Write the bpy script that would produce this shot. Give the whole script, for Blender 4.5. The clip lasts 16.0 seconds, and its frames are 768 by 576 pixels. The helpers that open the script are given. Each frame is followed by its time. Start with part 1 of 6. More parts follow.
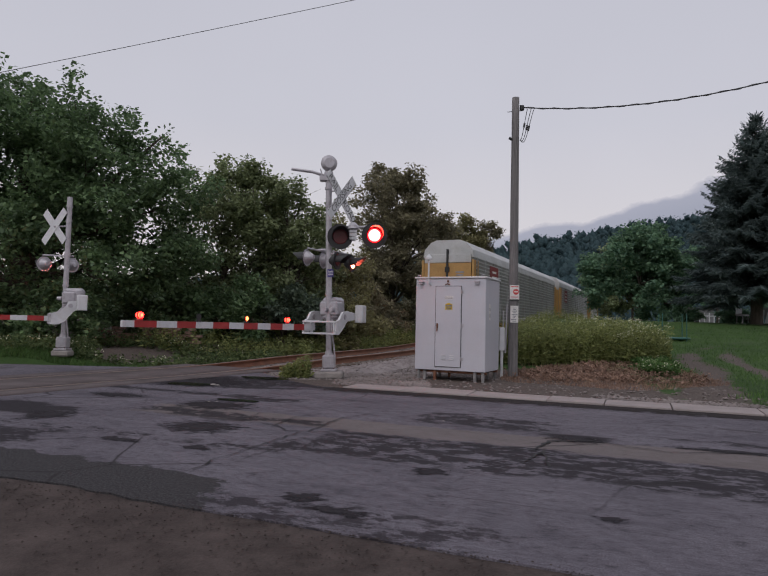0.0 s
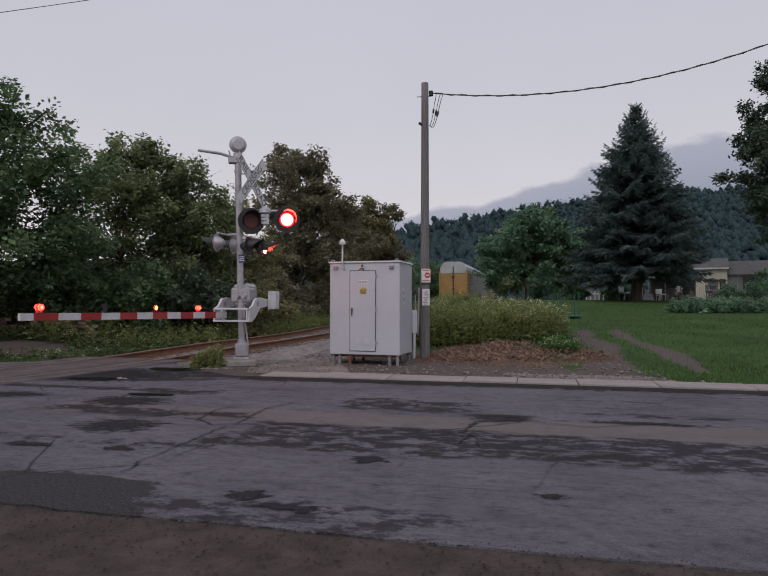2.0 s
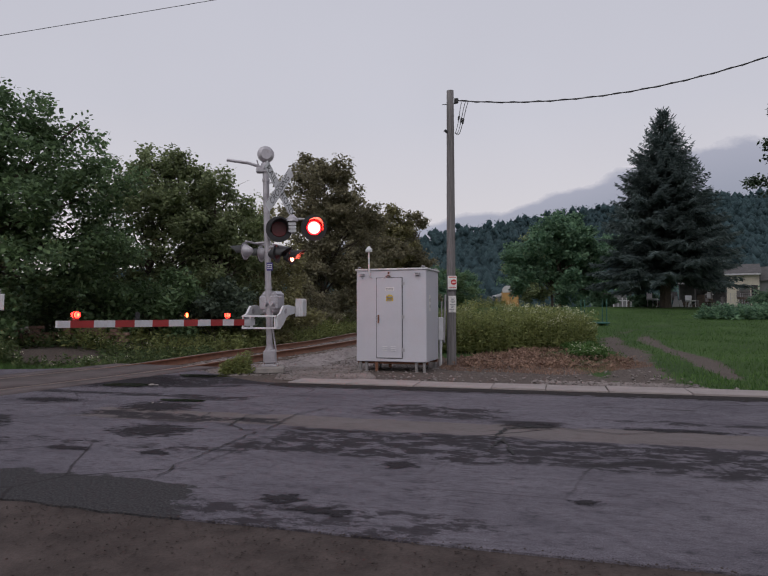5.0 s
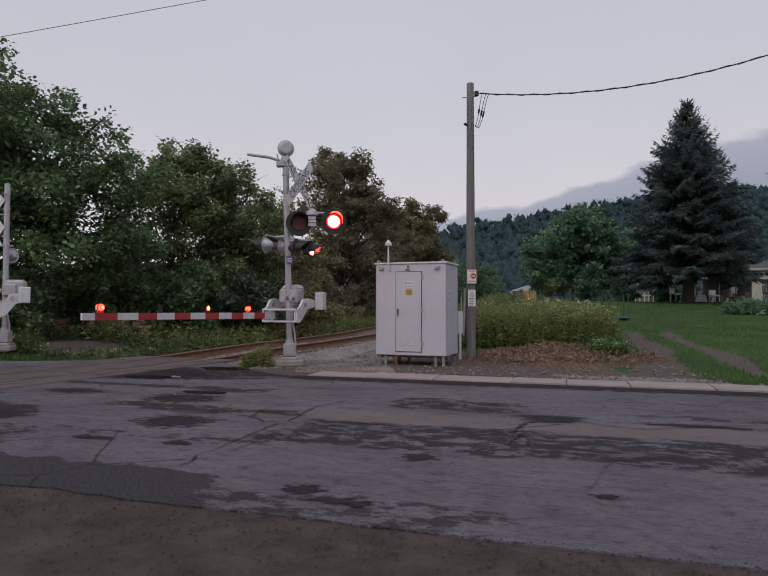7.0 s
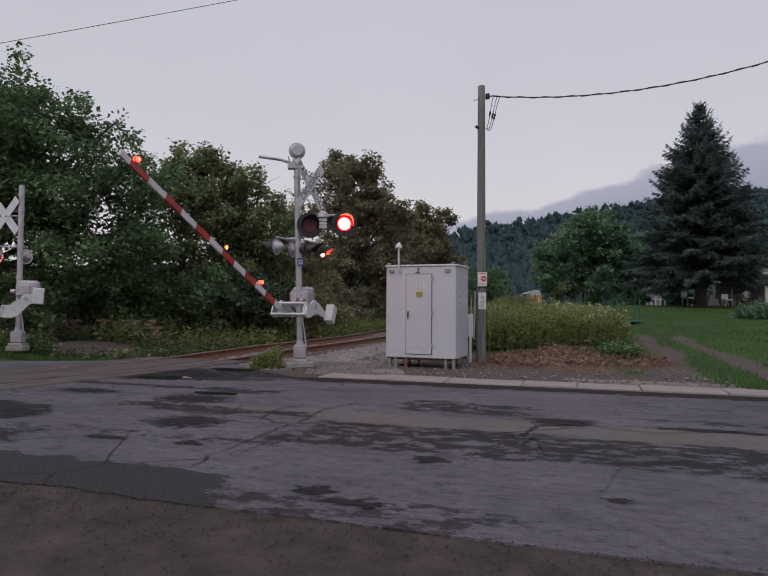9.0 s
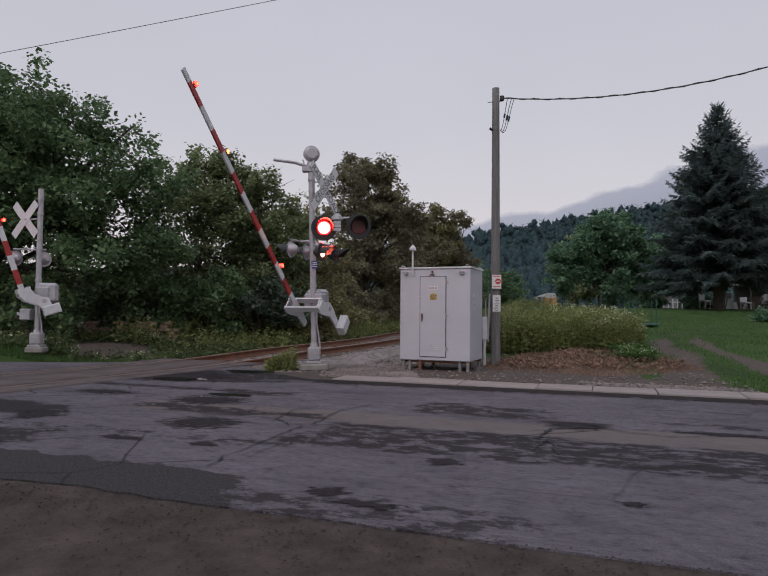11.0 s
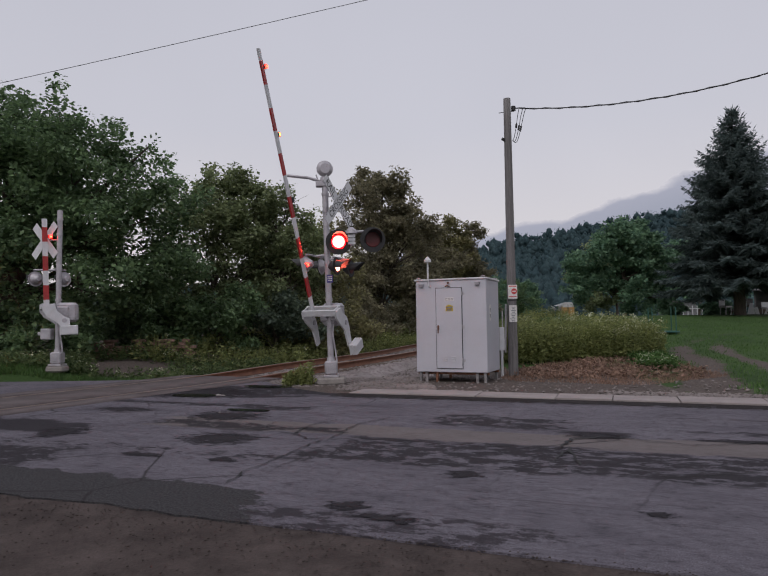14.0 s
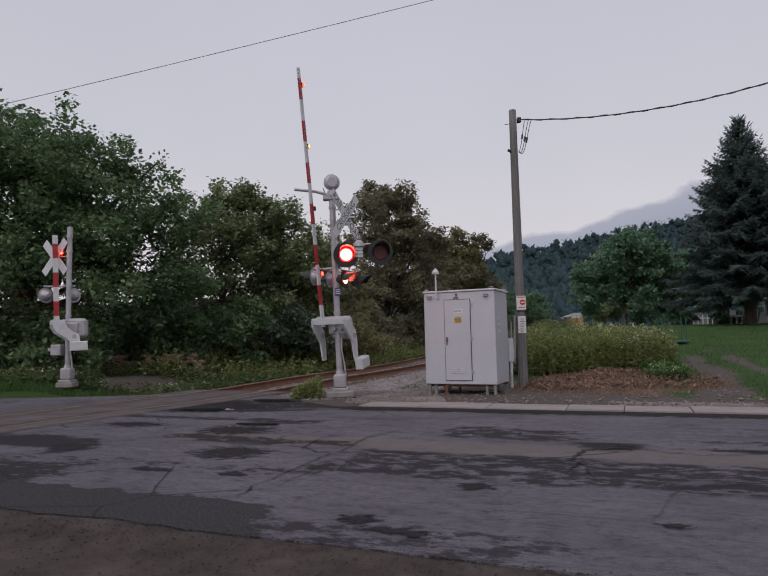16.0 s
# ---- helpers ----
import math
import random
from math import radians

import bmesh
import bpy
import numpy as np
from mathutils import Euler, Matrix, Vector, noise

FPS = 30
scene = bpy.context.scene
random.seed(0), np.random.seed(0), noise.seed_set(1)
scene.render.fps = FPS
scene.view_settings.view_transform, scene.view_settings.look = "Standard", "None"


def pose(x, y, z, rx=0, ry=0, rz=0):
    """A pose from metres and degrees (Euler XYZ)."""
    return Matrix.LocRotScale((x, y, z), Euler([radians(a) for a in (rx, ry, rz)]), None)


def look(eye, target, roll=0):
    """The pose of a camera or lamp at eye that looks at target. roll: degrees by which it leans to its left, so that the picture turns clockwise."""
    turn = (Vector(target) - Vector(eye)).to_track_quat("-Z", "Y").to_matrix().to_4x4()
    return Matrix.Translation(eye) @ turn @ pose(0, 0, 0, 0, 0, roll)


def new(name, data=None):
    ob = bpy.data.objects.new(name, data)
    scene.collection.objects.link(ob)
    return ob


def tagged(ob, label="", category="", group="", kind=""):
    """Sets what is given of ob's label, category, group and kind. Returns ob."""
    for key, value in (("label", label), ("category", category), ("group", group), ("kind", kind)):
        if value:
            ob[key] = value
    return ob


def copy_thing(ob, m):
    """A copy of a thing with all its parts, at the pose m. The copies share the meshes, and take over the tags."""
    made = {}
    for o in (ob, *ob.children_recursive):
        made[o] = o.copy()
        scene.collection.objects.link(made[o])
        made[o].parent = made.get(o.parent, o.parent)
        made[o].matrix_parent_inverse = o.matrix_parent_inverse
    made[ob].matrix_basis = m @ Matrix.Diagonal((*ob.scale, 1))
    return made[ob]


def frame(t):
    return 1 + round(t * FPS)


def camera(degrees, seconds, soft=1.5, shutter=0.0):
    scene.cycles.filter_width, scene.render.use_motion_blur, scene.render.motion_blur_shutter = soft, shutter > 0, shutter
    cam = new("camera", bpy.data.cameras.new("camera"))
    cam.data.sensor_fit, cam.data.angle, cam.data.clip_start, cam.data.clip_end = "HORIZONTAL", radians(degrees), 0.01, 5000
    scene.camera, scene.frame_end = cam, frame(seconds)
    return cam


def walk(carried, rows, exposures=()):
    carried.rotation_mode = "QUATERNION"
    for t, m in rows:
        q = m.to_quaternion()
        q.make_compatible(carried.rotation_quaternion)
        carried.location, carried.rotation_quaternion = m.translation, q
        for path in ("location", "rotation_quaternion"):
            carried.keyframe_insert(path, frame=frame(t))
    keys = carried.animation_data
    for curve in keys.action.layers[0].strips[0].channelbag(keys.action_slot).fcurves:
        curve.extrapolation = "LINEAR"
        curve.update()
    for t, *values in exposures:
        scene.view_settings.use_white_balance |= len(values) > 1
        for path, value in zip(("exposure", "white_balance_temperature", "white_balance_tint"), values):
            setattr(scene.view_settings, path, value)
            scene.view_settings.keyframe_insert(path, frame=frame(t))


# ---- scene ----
cam = camera(63.5, 16.0, 1.25)
PATH = [
    (0, (0.325, -2.103, 1.125), (0.322, -0.105, 1.232), 1.3),
    (0.5, (0.191, -2.04, 1.149), (0.321, -0.045, 1.226), 0.8),
    (1, (0.086, -2.025, 1.163), (0.311, -0.039, 1.224), 0.3),
    (1.5, (0.064, -2.018, 1.166), (0.346, -0.039, 1.223), 0.1),
    (2, (0.058, -2.044, 1.172), (0.374, -0.069, 1.226), 0.1),
    (2.5, (0.059, -2.051, 1.164), (0.387, -0.079, 1.214), 0.2),
    (3, (0.044, -2.057, 1.161), (0.364, -0.083, 1.214), 0.1),
    (3.5, (0.027, -2.06, 1.161), (0.325, -0.083, 1.23), -0.2),
    (4, (0.014, -2.064, 1.161), (0.292, -0.085, 1.24), -0.1),
    (6.5, (-0.004, -2.082, 1.153), (0.186, -0.092, 1.224), -0.1),
    (7, (-0.008, -2.081, 1.15), (0.171, -0.09, 1.21), 0.1),
    (7.5, (-0.009, -2.078, 1.148), (0.161, -0.086, 1.201), 0.1),
    (8, (-0.013, -2.074, 1.146), (0.15, -0.082, 1.205), 0.1),
    (8.5, (-0.015, -2.086, 1.145), (0.14, -0.093, 1.214), 0.1),
    (9, (-0.022, -2.087, 1.145), (0.126, -0.094, 1.213), 0.4),
    (11.5, (-0.016, -2.096, 1.139), (0.081, -0.1, 1.221), 0.4),
    (12, (-0.027, -2.096, 1.14), (0.071, -0.1, 1.228), 0.3),
    (12.5, (-0.026, -2.096, 1.143), (0.072, -0.101, 1.233), -0.0),
    (13, (-0.031, -2.09, 1.137), (0.06, -0.095, 1.231), -0.4),
    (13.5, (-0.026, -2.086, 1.136), (0.047, -0.09, 1.239), -0.6),
    (14, (-0.015, -2.093, 1.134), (0.037, -0.097, 1.252), -0.7),
    (14.5, (-0.012, -2.1, 1.134), (0.025, -0.105, 1.264), -1.0),
    (15, (-0.011, -2.101, 1.136), (0.014, -0.106, 1.27), -1.3),
    (15.5, (-0.017, -2.103, 1.136), (0.007, -0.108, 1.279), -1.4),
    (16, (-0.022, -2.086, 1.124), (0.006, -0.093, 1.284), -1.3),
]
walk(cam, [(t, look(eye, target, roll)) for t, eye, target, roll in PATH])

# ---- world, sky and sun: a clouded evening ----
world = bpy.data.worlds.new("evening_sky")
scene.world = world
world.use_nodes = True
wn, wl = world.node_tree.nodes, world.node_tree.links
sky = wn.new("ShaderNodeTexSky")
sky.sky_type = "NISHITA"
sky.sun_disc = False
sky.sun_elevation, sky.sun_rotation = radians(50), radians(209)
sky.air_density, sky.dust_density = 1.0, 1.5
bg = wn["Background"]
bg.inputs["Strength"].default_value = 0.1
# a veil of even cloud over the clear sky, paler and warmer towards the horizon
coord = wn.new("ShaderNodeTexCoord")
sep = wn.new("ShaderNodeSeparateXYZ")
wl.new(coord.outputs["Generated"], sep.inputs[0])
ramp = wn.new("ShaderNodeValToRGB")
ramp.color_ramp.elements[0].position, ramp.color_ramp.elements[0].color = 0.0, (7.6, 7.0, 7.0, 1)
ramp.color_ramp.elements[1].position, ramp.color_ramp.elements[1].color = 0.75, (5.1, 5.15, 5.95, 1)
mid_stop = ramp.color_ramp.elements.new(0.3)
mid_stop.color = (6.0, 5.95, 6.6, 1)
wl.new(sep.outputs["Z"], ramp.inputs["Fac"])
cloud = wn.new("ShaderNodeTexNoise")
cloud.inputs["Scale"].default_value, cloud.inputs["Detail"].default_value = 1.6, 4
wl.new(coord.outputs["Generated"], cloud.inputs["Vector"])
cloud_range = wn.new("ShaderNodeMapRange")
cloud_range.inputs["To Min"].default_value, cloud_range.inputs["To Max"].default_value = 0.9, 1.08
wl.new(cloud.outputs["Fac"], cloud_range.inputs["Value"])
veil = wn.new("ShaderNodeVectorMath")
veil.operation = "SCALE"
wl.new(ramp.outputs["Color"], veil.inputs[0])
wl.new(cloud_range.outputs["Result"], veil.inputs["Scale"])
mix_sky = wn.new("ShaderNodeMix")
mix_sky.data_type = "RGBA"
mix_sky.inputs["Factor"].default_value = 0.93
wl.new(sky.outputs["Color"], mix_sky.inputs["A"])
wl.new(veil.outputs["Vector"], mix_sky.inputs["B"])
wl.new(mix_sky.outputs["Result"], bg.inputs["Color"])

sun_data = bpy.data.lights.new("sun", "SUN")
sun_data.energy, sun_data.angle, sun_data.color = 1.0, radians(60), (1.0, 0.96, 0.95)
sun = new("sun", sun_data)
sun.matrix_world = look((0, 0, 60), (24, 44, 0))


# ---- materials ----
def nodes_of(m):
    m.use_nodes = True
    n, l = m.node_tree.nodes, m.node_tree.links
    return n, l, n["Principled BSDF"]


def noise_node(n, l, scale, detail=4.0, rough=0.55, vec=None, stretch=None):
    t = n.new("ShaderNodeTexNoise")
    t.inputs["Scale"].default_value, t.inputs["Detail"].default_value, t.inputs["Roughness"].default_value = scale, detail, rough
    if stretch:
        mp = n.new("ShaderNodeMapping")
        mp.inputs["Scale"].default_value = stretch[:3]
        if len(stretch) > 3:
            mp.inputs["Rotation"].default_value = (0, 0, radians(stretch[3]))
        l.new(vec, mp.inputs["Vector"])
        vec = mp.outputs["Vector"]
    if vec:
        l.new(vec, t.inputs["Vector"])
    return t


def ramp_node(n, l, src, stops):
    r = n.new("ShaderNodeValToRGB")
    e = r.color_ramp.elements
    while len(e) < len(stops):
        e.new(0.5)
    for s, (p, c) in zip(e, stops):
        s.position = p
        s.color = (c, c, c, 1) if isinstance(c, (int, float)) else (*c, 1)
    l.new(src, r.inputs["Fac"])
    return r


def mix_node(n, l, fac, a, b, mode="MIX"):
    m = n.new("ShaderNodeMix")
    m.data_type, m.blend_type = "RGBA", mode
    for key, v in (("Factor", fac), ("A", a), ("B", b)):
        if hasattr(v, "links"):
            l.new(v, m.inputs[key])
        elif key == "Factor":
            m.inputs[key].default_value = v
        else:
            m.inputs[key].default_value = (*v, 1)
    return m.outputs["Result"]


def surface(name, base, rough=0.6, metal=0.0, dark=0.75, light=1.15, scale=3.0, fine=40.0, bump=0.1, dist=0.01, dirt=None, stretch=None, spec=0.5, speck=1.0):
    """A painted, mineral or wooden surface: broad variation, fine grain, dirt, relief."""
    m = bpy.data.materials.new(name)
    n, l, p = nodes_of(m)
    co = n.new("ShaderNodeTexCoord").outputs["Object"]
    broad = noise_node(n, l, scale, 5, 0.6, co, stretch)
    grain = noise_node(n, l, fine, 3, 0.6, co, stretch)
    r1 = ramp_node(n, l, broad.outputs["Fac"], [(0.3, [c * dark for c in base]), (0.7, [min(1, c * light) for c in base])])
    r2 = ramp_node(n, l, grain.outputs["Fac"], [(0.25, 1 - 0.2 * speck), (0.75, 1 + 0.12 * speck)])
    col = mix_node(n, l, 1.0, r1.outputs["Color"], r2.outputs["Color"], "MULTIPLY")
    if dirt:
        d = noise_node(n, l, scale * 2.3, 6, 0.7, co)
        f = ramp_node(n, l, d.outputs["Fac"], [(0.52, 0.0), (0.72, 0.7)])
        col = mix_node(n, l, f.outputs["Color"], col, dirt)
    l.new(col, p.inputs["Base Color"])
    rr = n.new("ShaderNodeMapRange")
    rr.inputs["To Min"].default_value, rr.inputs["To Max"].default_value = max(0.05, rough - 0.12), min(1, rough + 0.12)
    l.new(broad.outputs["Fac"], rr.inputs["Value"])
    l.new(rr.outputs["Result"], p.inputs["Roughness"])
    p.inputs["Metallic"].default_value = metal
    p.inputs["Specular IOR Level"].default_value = spec
    if bump:
        b = n.new("ShaderNodeBump")
        b.inputs["Strength"].default_value, b.inputs["Distance"].default_value = bump, dist
        l.new(grain.outputs["Fac"], b.inputs["Height"])
        l.new(b.outputs["Normal"], p.inputs["Normal"])
    return m


def leafy(name, dark, light, rough=0.55, thin=0.25):
    """Leaves: each one a little different, thin enough to let some light through."""
    m = bpy.data.materials.new(name)
    n, l, p = nodes_of(m)
    g = n.new("ShaderNodeNewGeometry")
    co = n.new("ShaderNodeTexCoord").outputs["Object"]
    broad = noise_node(n, l, 0.5, 3, 0.5, co)
    leaf = ramp_node(n, l, g.outputs["Random Per Island"], [(0.0, dark), (1.0, light)])
    patch = ramp_node(n, l, broad.outputs["Fac"], [(0.3, 0.75), (0.7, 1.25)])
    col = mix_node(n, l, 1.0, leaf.outputs["Color"], patch.outputs["Color"], "MULTIPLY")
    l.new(col, p.inputs["Base Color"])
    p.inputs["Roughness"].default_value = rough
    p.inputs["Specular IOR Level"].default_value = 0.3
    tr = n.new("ShaderNodeBsdfTranslucent")
    l.new(col, tr.inputs["Color"])
    mx = n.new("ShaderNodeMixShader")
    mx.inputs["Fac"].default_value = thin
    l.new(p.outputs["BSDF"], mx.inputs[1])
    l.new(tr.outputs["BSDF"], mx.inputs[2])
    l.new(mx.outputs["Shader"], n["Material Output"].inputs["Surface"])
    return m


def lit_lens(name, colour, core, strength, inner=0.035, outer=0.11):
    """A lamp's glowing face: pale in the middle where it is brightest, coloured towards the rim."""
    m = bpy.data.materials.new(name)
    n, l, p = nodes_of(m)
    co = n.new("ShaderNodeTexCoord").outputs["Object"]
    ln = n.new("ShaderNodeVectorMath")
    ln.operation = "LENGTH"
    l.new(co, ln.inputs[0])
    rp = ramp_node(n, l, ln.outputs["Value"], [(inner, core), (outer, colour)])
    l.new(rp.outputs["Color"], p.inputs["Emission Color"])
    l.new(rp.outputs["Color"], p.inputs["Base Color"])
    p.inputs["Emission Strength"].default_value = strength
    return m


M = {}
M["aluminium"] = surface("galvanised_mast", (0.44, 0.42, 0.45), 0.45, 0.35, 0.8, 1.1, 5, 60, 0.08, 0.004, (0.24, 0.21, 0.2), speck=0.4)
M["white_paint"] = surface("white_paint", (0.62, 0.62, 0.64), 0.45, 0, 0.88, 1.04, 4, 50, 0.03, 0.003, (0.5, 0.48, 0.46), speck=0.35)
M["case_paint"] = surface("case_paint", (0.5, 0.5, 0.55), 0.38, 0.1, 0.94, 1.04, 1.6, 30, 0.02, 0.002, (0.49, 0.48, 0.51), speck=0.15)
M["red_tape"] = surface("red_reflective_tape", (0.36, 0.025, 0.025), 0.4, 0, 0.85, 1.1, 6, 60, 0.04, 0.002)
M["black_paint"] = surface("black_paint", (0.02, 0.02, 0.021), 0.55, 0, 0.8, 1.2, 8, 60, 0.05, 0.003)
M["dark_lens"] = surface("unlit_red_lens", (0.11, 0.006, 0.008), 0.4, 0, 0.9, 1.1, 20, 80, 0.1, 0.004)
M["red_lit"] = lit_lens("lit_red_lens", (1.0, 0.0006, 0.0016), (1.0, 0.16, 0.1), 60.0, 0.055, 0.125)
M["amber_lit"] = lit_lens("lit_gate_lamp", (1.0, 0.012, 0.012), (1.0, 0.2, 0.04), 14.0, 0.012, 0.045)
M["concrete"] = surface("concrete", (0.27, 0.245, 0.23), 0.85, 0, 0.75, 1.12, 4, 70, 0.25, 0.006, (0.2, 0.18, 0.16))
M["pavement"] = surface("pavement_concrete", (0.29, 0.25, 0.242), 0.88, 0, 0.82, 1.1, 2.5, 80, 0.2, 0.005, (0.3, 0.27, 0.25))
M["pole_wood"] = surface("weathered_pole", (0.165, 0.155, 0.155), 0.85, 0, 0.6, 1.3, 6, 40, 0.35, 0.008, None, (6, 6, 0.35))
M["leg_steel"] = surface("weathered_post", (0.26, 0.25, 0.25), 0.7, 0.1, 0.6, 1.15, 8, 40, 0.15, 0.004, (0.12, 0.1, 0.09))
M["rust"] = surface("rusty_steel", (0.19, 0.085, 0.05), 0.75, 0.2, 0.7, 1.25, 5, 60, 0.2, 0.004)
M["railhead"] = surface("worn_rail_head", (0.3, 0.22, 0.19), 0.4, 0.7, 0.8, 1.1, 5, 60, 0.1, 0.002)
M["tie"] = surface("creosoted_tie", (0.1, 0.075, 0.06), 0.9, 0, 0.6, 1.4, 5, 40, 0.4, 0.01, None, (1, 6, 6))
M["shoulder"] = surface("shoulder_gravel", (0.07, 0.056, 0.052), 0.95, 0, 0.6, 1.4, 3, 60, 0.6, 0.01, spec=0.1)
M["ballast"] = surface("ballast_stone", (0.25, 0.215, 0.21), 0.9, 0, 0.7, 1.25, 1.2, 25, 0.3, 0.01)
M["yellow_steel"] = surface("yellow_car_steel", (0.43, 0.25, 0.085), 0.55, 0.1, 0.8, 1.1, 1.5, 20, 0.1, 0.004, (0.3, 0.16, 0.06))
M["car_panel"] = surface("galvanised_side_panel", (0.32, 0.32, 0.31), 0.6, 0.2, 0.75, 1.15, 0.8, 20, 0.1, 0.004, (0.2, 0.14, 0.1))
M["car_roof"] = surface("galvanised_roof", (0.5, 0.5, 0.5), 0.5, 0.3, 0.8, 1.1, 0.6, 20, 0.08, 0.004, (0.36, 0.33, 0.3))
M["maroon"] = surface("maroon_sign", (0.22, 0.03, 0.03), 0.55, 0, 0.8, 1.15, 3, 30, 0.05, 0.003)
M["bark"] = surface("bark", (0.085, 0.068, 0.055), 0.95, 0, 0.6, 1.3, 4, 25, 0.6, 0.02, None, (4, 4, 0.8))
M["grey_bark"] = surface("pale_bark", (0.22, 0.19, 0.17), 0.95, 0, 0.6, 1.3, 4, 25, 0.4, 0.02, None, (4, 4, 0.8))
M["oak"] = leafy("oak_leaves", (0.08, 0.128, 0.07), (0.19, 0.285, 0.13), 0.5, 0.42)
M["ash"] = leafy("ash_leaves", (0.125, 0.16, 0.085), (0.29, 0.335, 0.165), 0.5, 0.45)
# These two dull greens are browned in colour for the flashers' red glow.
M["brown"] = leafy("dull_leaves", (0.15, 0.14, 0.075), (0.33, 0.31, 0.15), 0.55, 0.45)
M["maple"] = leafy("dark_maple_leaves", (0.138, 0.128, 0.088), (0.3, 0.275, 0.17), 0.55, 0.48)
M["needle"] = leafy("spruce_needles", (0.075, 0.105, 0.105), (0.15, 0.19, 0.18), 0.7, 0.45)
M["bushleaf"] = leafy("sumac_leaves", (0.085, 0.165, 0.11), (0.2, 0.32, 0.185), 0.55, 0.45)
M["weed"] = leafy("weed_leaves", (0.11, 0.14, 0.05), (0.3, 0.32, 0.12), 0.6, 0.4)
M["verge"] = leafy("verge_leaves", (0.05, 0.085, 0.035), (0.15, 0.19, 0.075), 0.6, 0.35)
M["grass"] = leafy("grass_blades", (0.042, 0.092, 0.026), (0.11, 0.19, 0.055), 0.6, 0.35)
M["straw"] = leafy("dead_weeds", (0.14, 0.085, 0.065), (0.34, 0.22, 0.16), 0.8, 0.2)
M["flower"] = leafy("white_flowers", (0.6, 0.6, 0.42), (0.85, 0.85, 0.65), 0.7, 0.3)
# The blue-grey haze of distance is put into this leaf colour.
M["hazed_leaf"] = leafy("far_woods", (0.06, 0.105, 0.118), (0.075, 0.125, 0.134), 0.9, 0.5)
M["dark_oak"] = leafy("shaded_oak_leaves", (0.06, 0.085, 0.065), (0.13, 0.17, 0.11), 0.55, 0.35)
M["yard_stone"] = surface("dirty_gravel", (0.21, 0.18, 0.17), 0.95, 0, 0.6, 1.4, 1.2, 25, 0.3, 0.01)
M["panel"] = surface("crossing_panel", (0.128, 0.108, 0.108), 0.9, 0, 0.7, 1.2, 2, 60, 0.3, 0.006, spec=0.1)
M["stone"] = surface("ruin_stone", (0.24, 0.15, 0.12), 0.9, 0, 0.5, 1.3, 3, 30, 0.4, 0.02)
M["wire"] = surface("black_wire", (0.03, 0.03, 0.032), 0.6)
M["grey_siding"] = surface("grey_siding", (0.2, 0.2, 0.21), 0.75, 0, 0.85, 1.1, 2, 20, 0.05)
M["siding"] = surface("cream_siding", (0.62, 0.57, 0.47), 0.7, 0, 0.9, 1.05, 2, 20, 0.05)
M["shingle"] = surface("grey_shingles", (0.1, 0.095, 0.095), 0.9, 0, 0.7, 1.3, 3, 30, 0.3, 0.01)
M["dark_glass"] = surface("dark_window_glass", (0.02, 0.022, 0.025), 0.15)
M["sign_white"] = surface("sign_white", (0.72, 0.7, 0.68), 0.5, 0, 0.9, 1.05, 8, 60, 0.03, 0.002)
M["sign_yellow"] = surface("sign_yellow", (0.7, 0.5, 0.06), 0.5, 0, 0.9, 1.05, 8, 60, 0.03, 0.002)
M["sign_red"] = surface("sign_red", (0.55, 0.05, 0.05), 0.5)
M["sign_grey"] = surface("sign_grey_print", (0.25, 0.25, 0.27), 0.6)
M["sign_blue"] = surface("sign_blue", (0.08, 0.07, 0.25), 0.5)
M["green_steel"] = surface("green_painted_steel", (0.03, 0.11, 0.09), 0.5, 0.2)
M["puddle"] = surface("standing_water", (0.02, 0.02, 0.022), 0.12, 0, 0.9, 1.1, 3, 20, 0.02, 0.002)
M["crack"] = surface("crack_filler", (0.012, 0.011, 0.012), 0.8, 0, 0.7, 1.3, 8, 60, 0.3, 0.004)


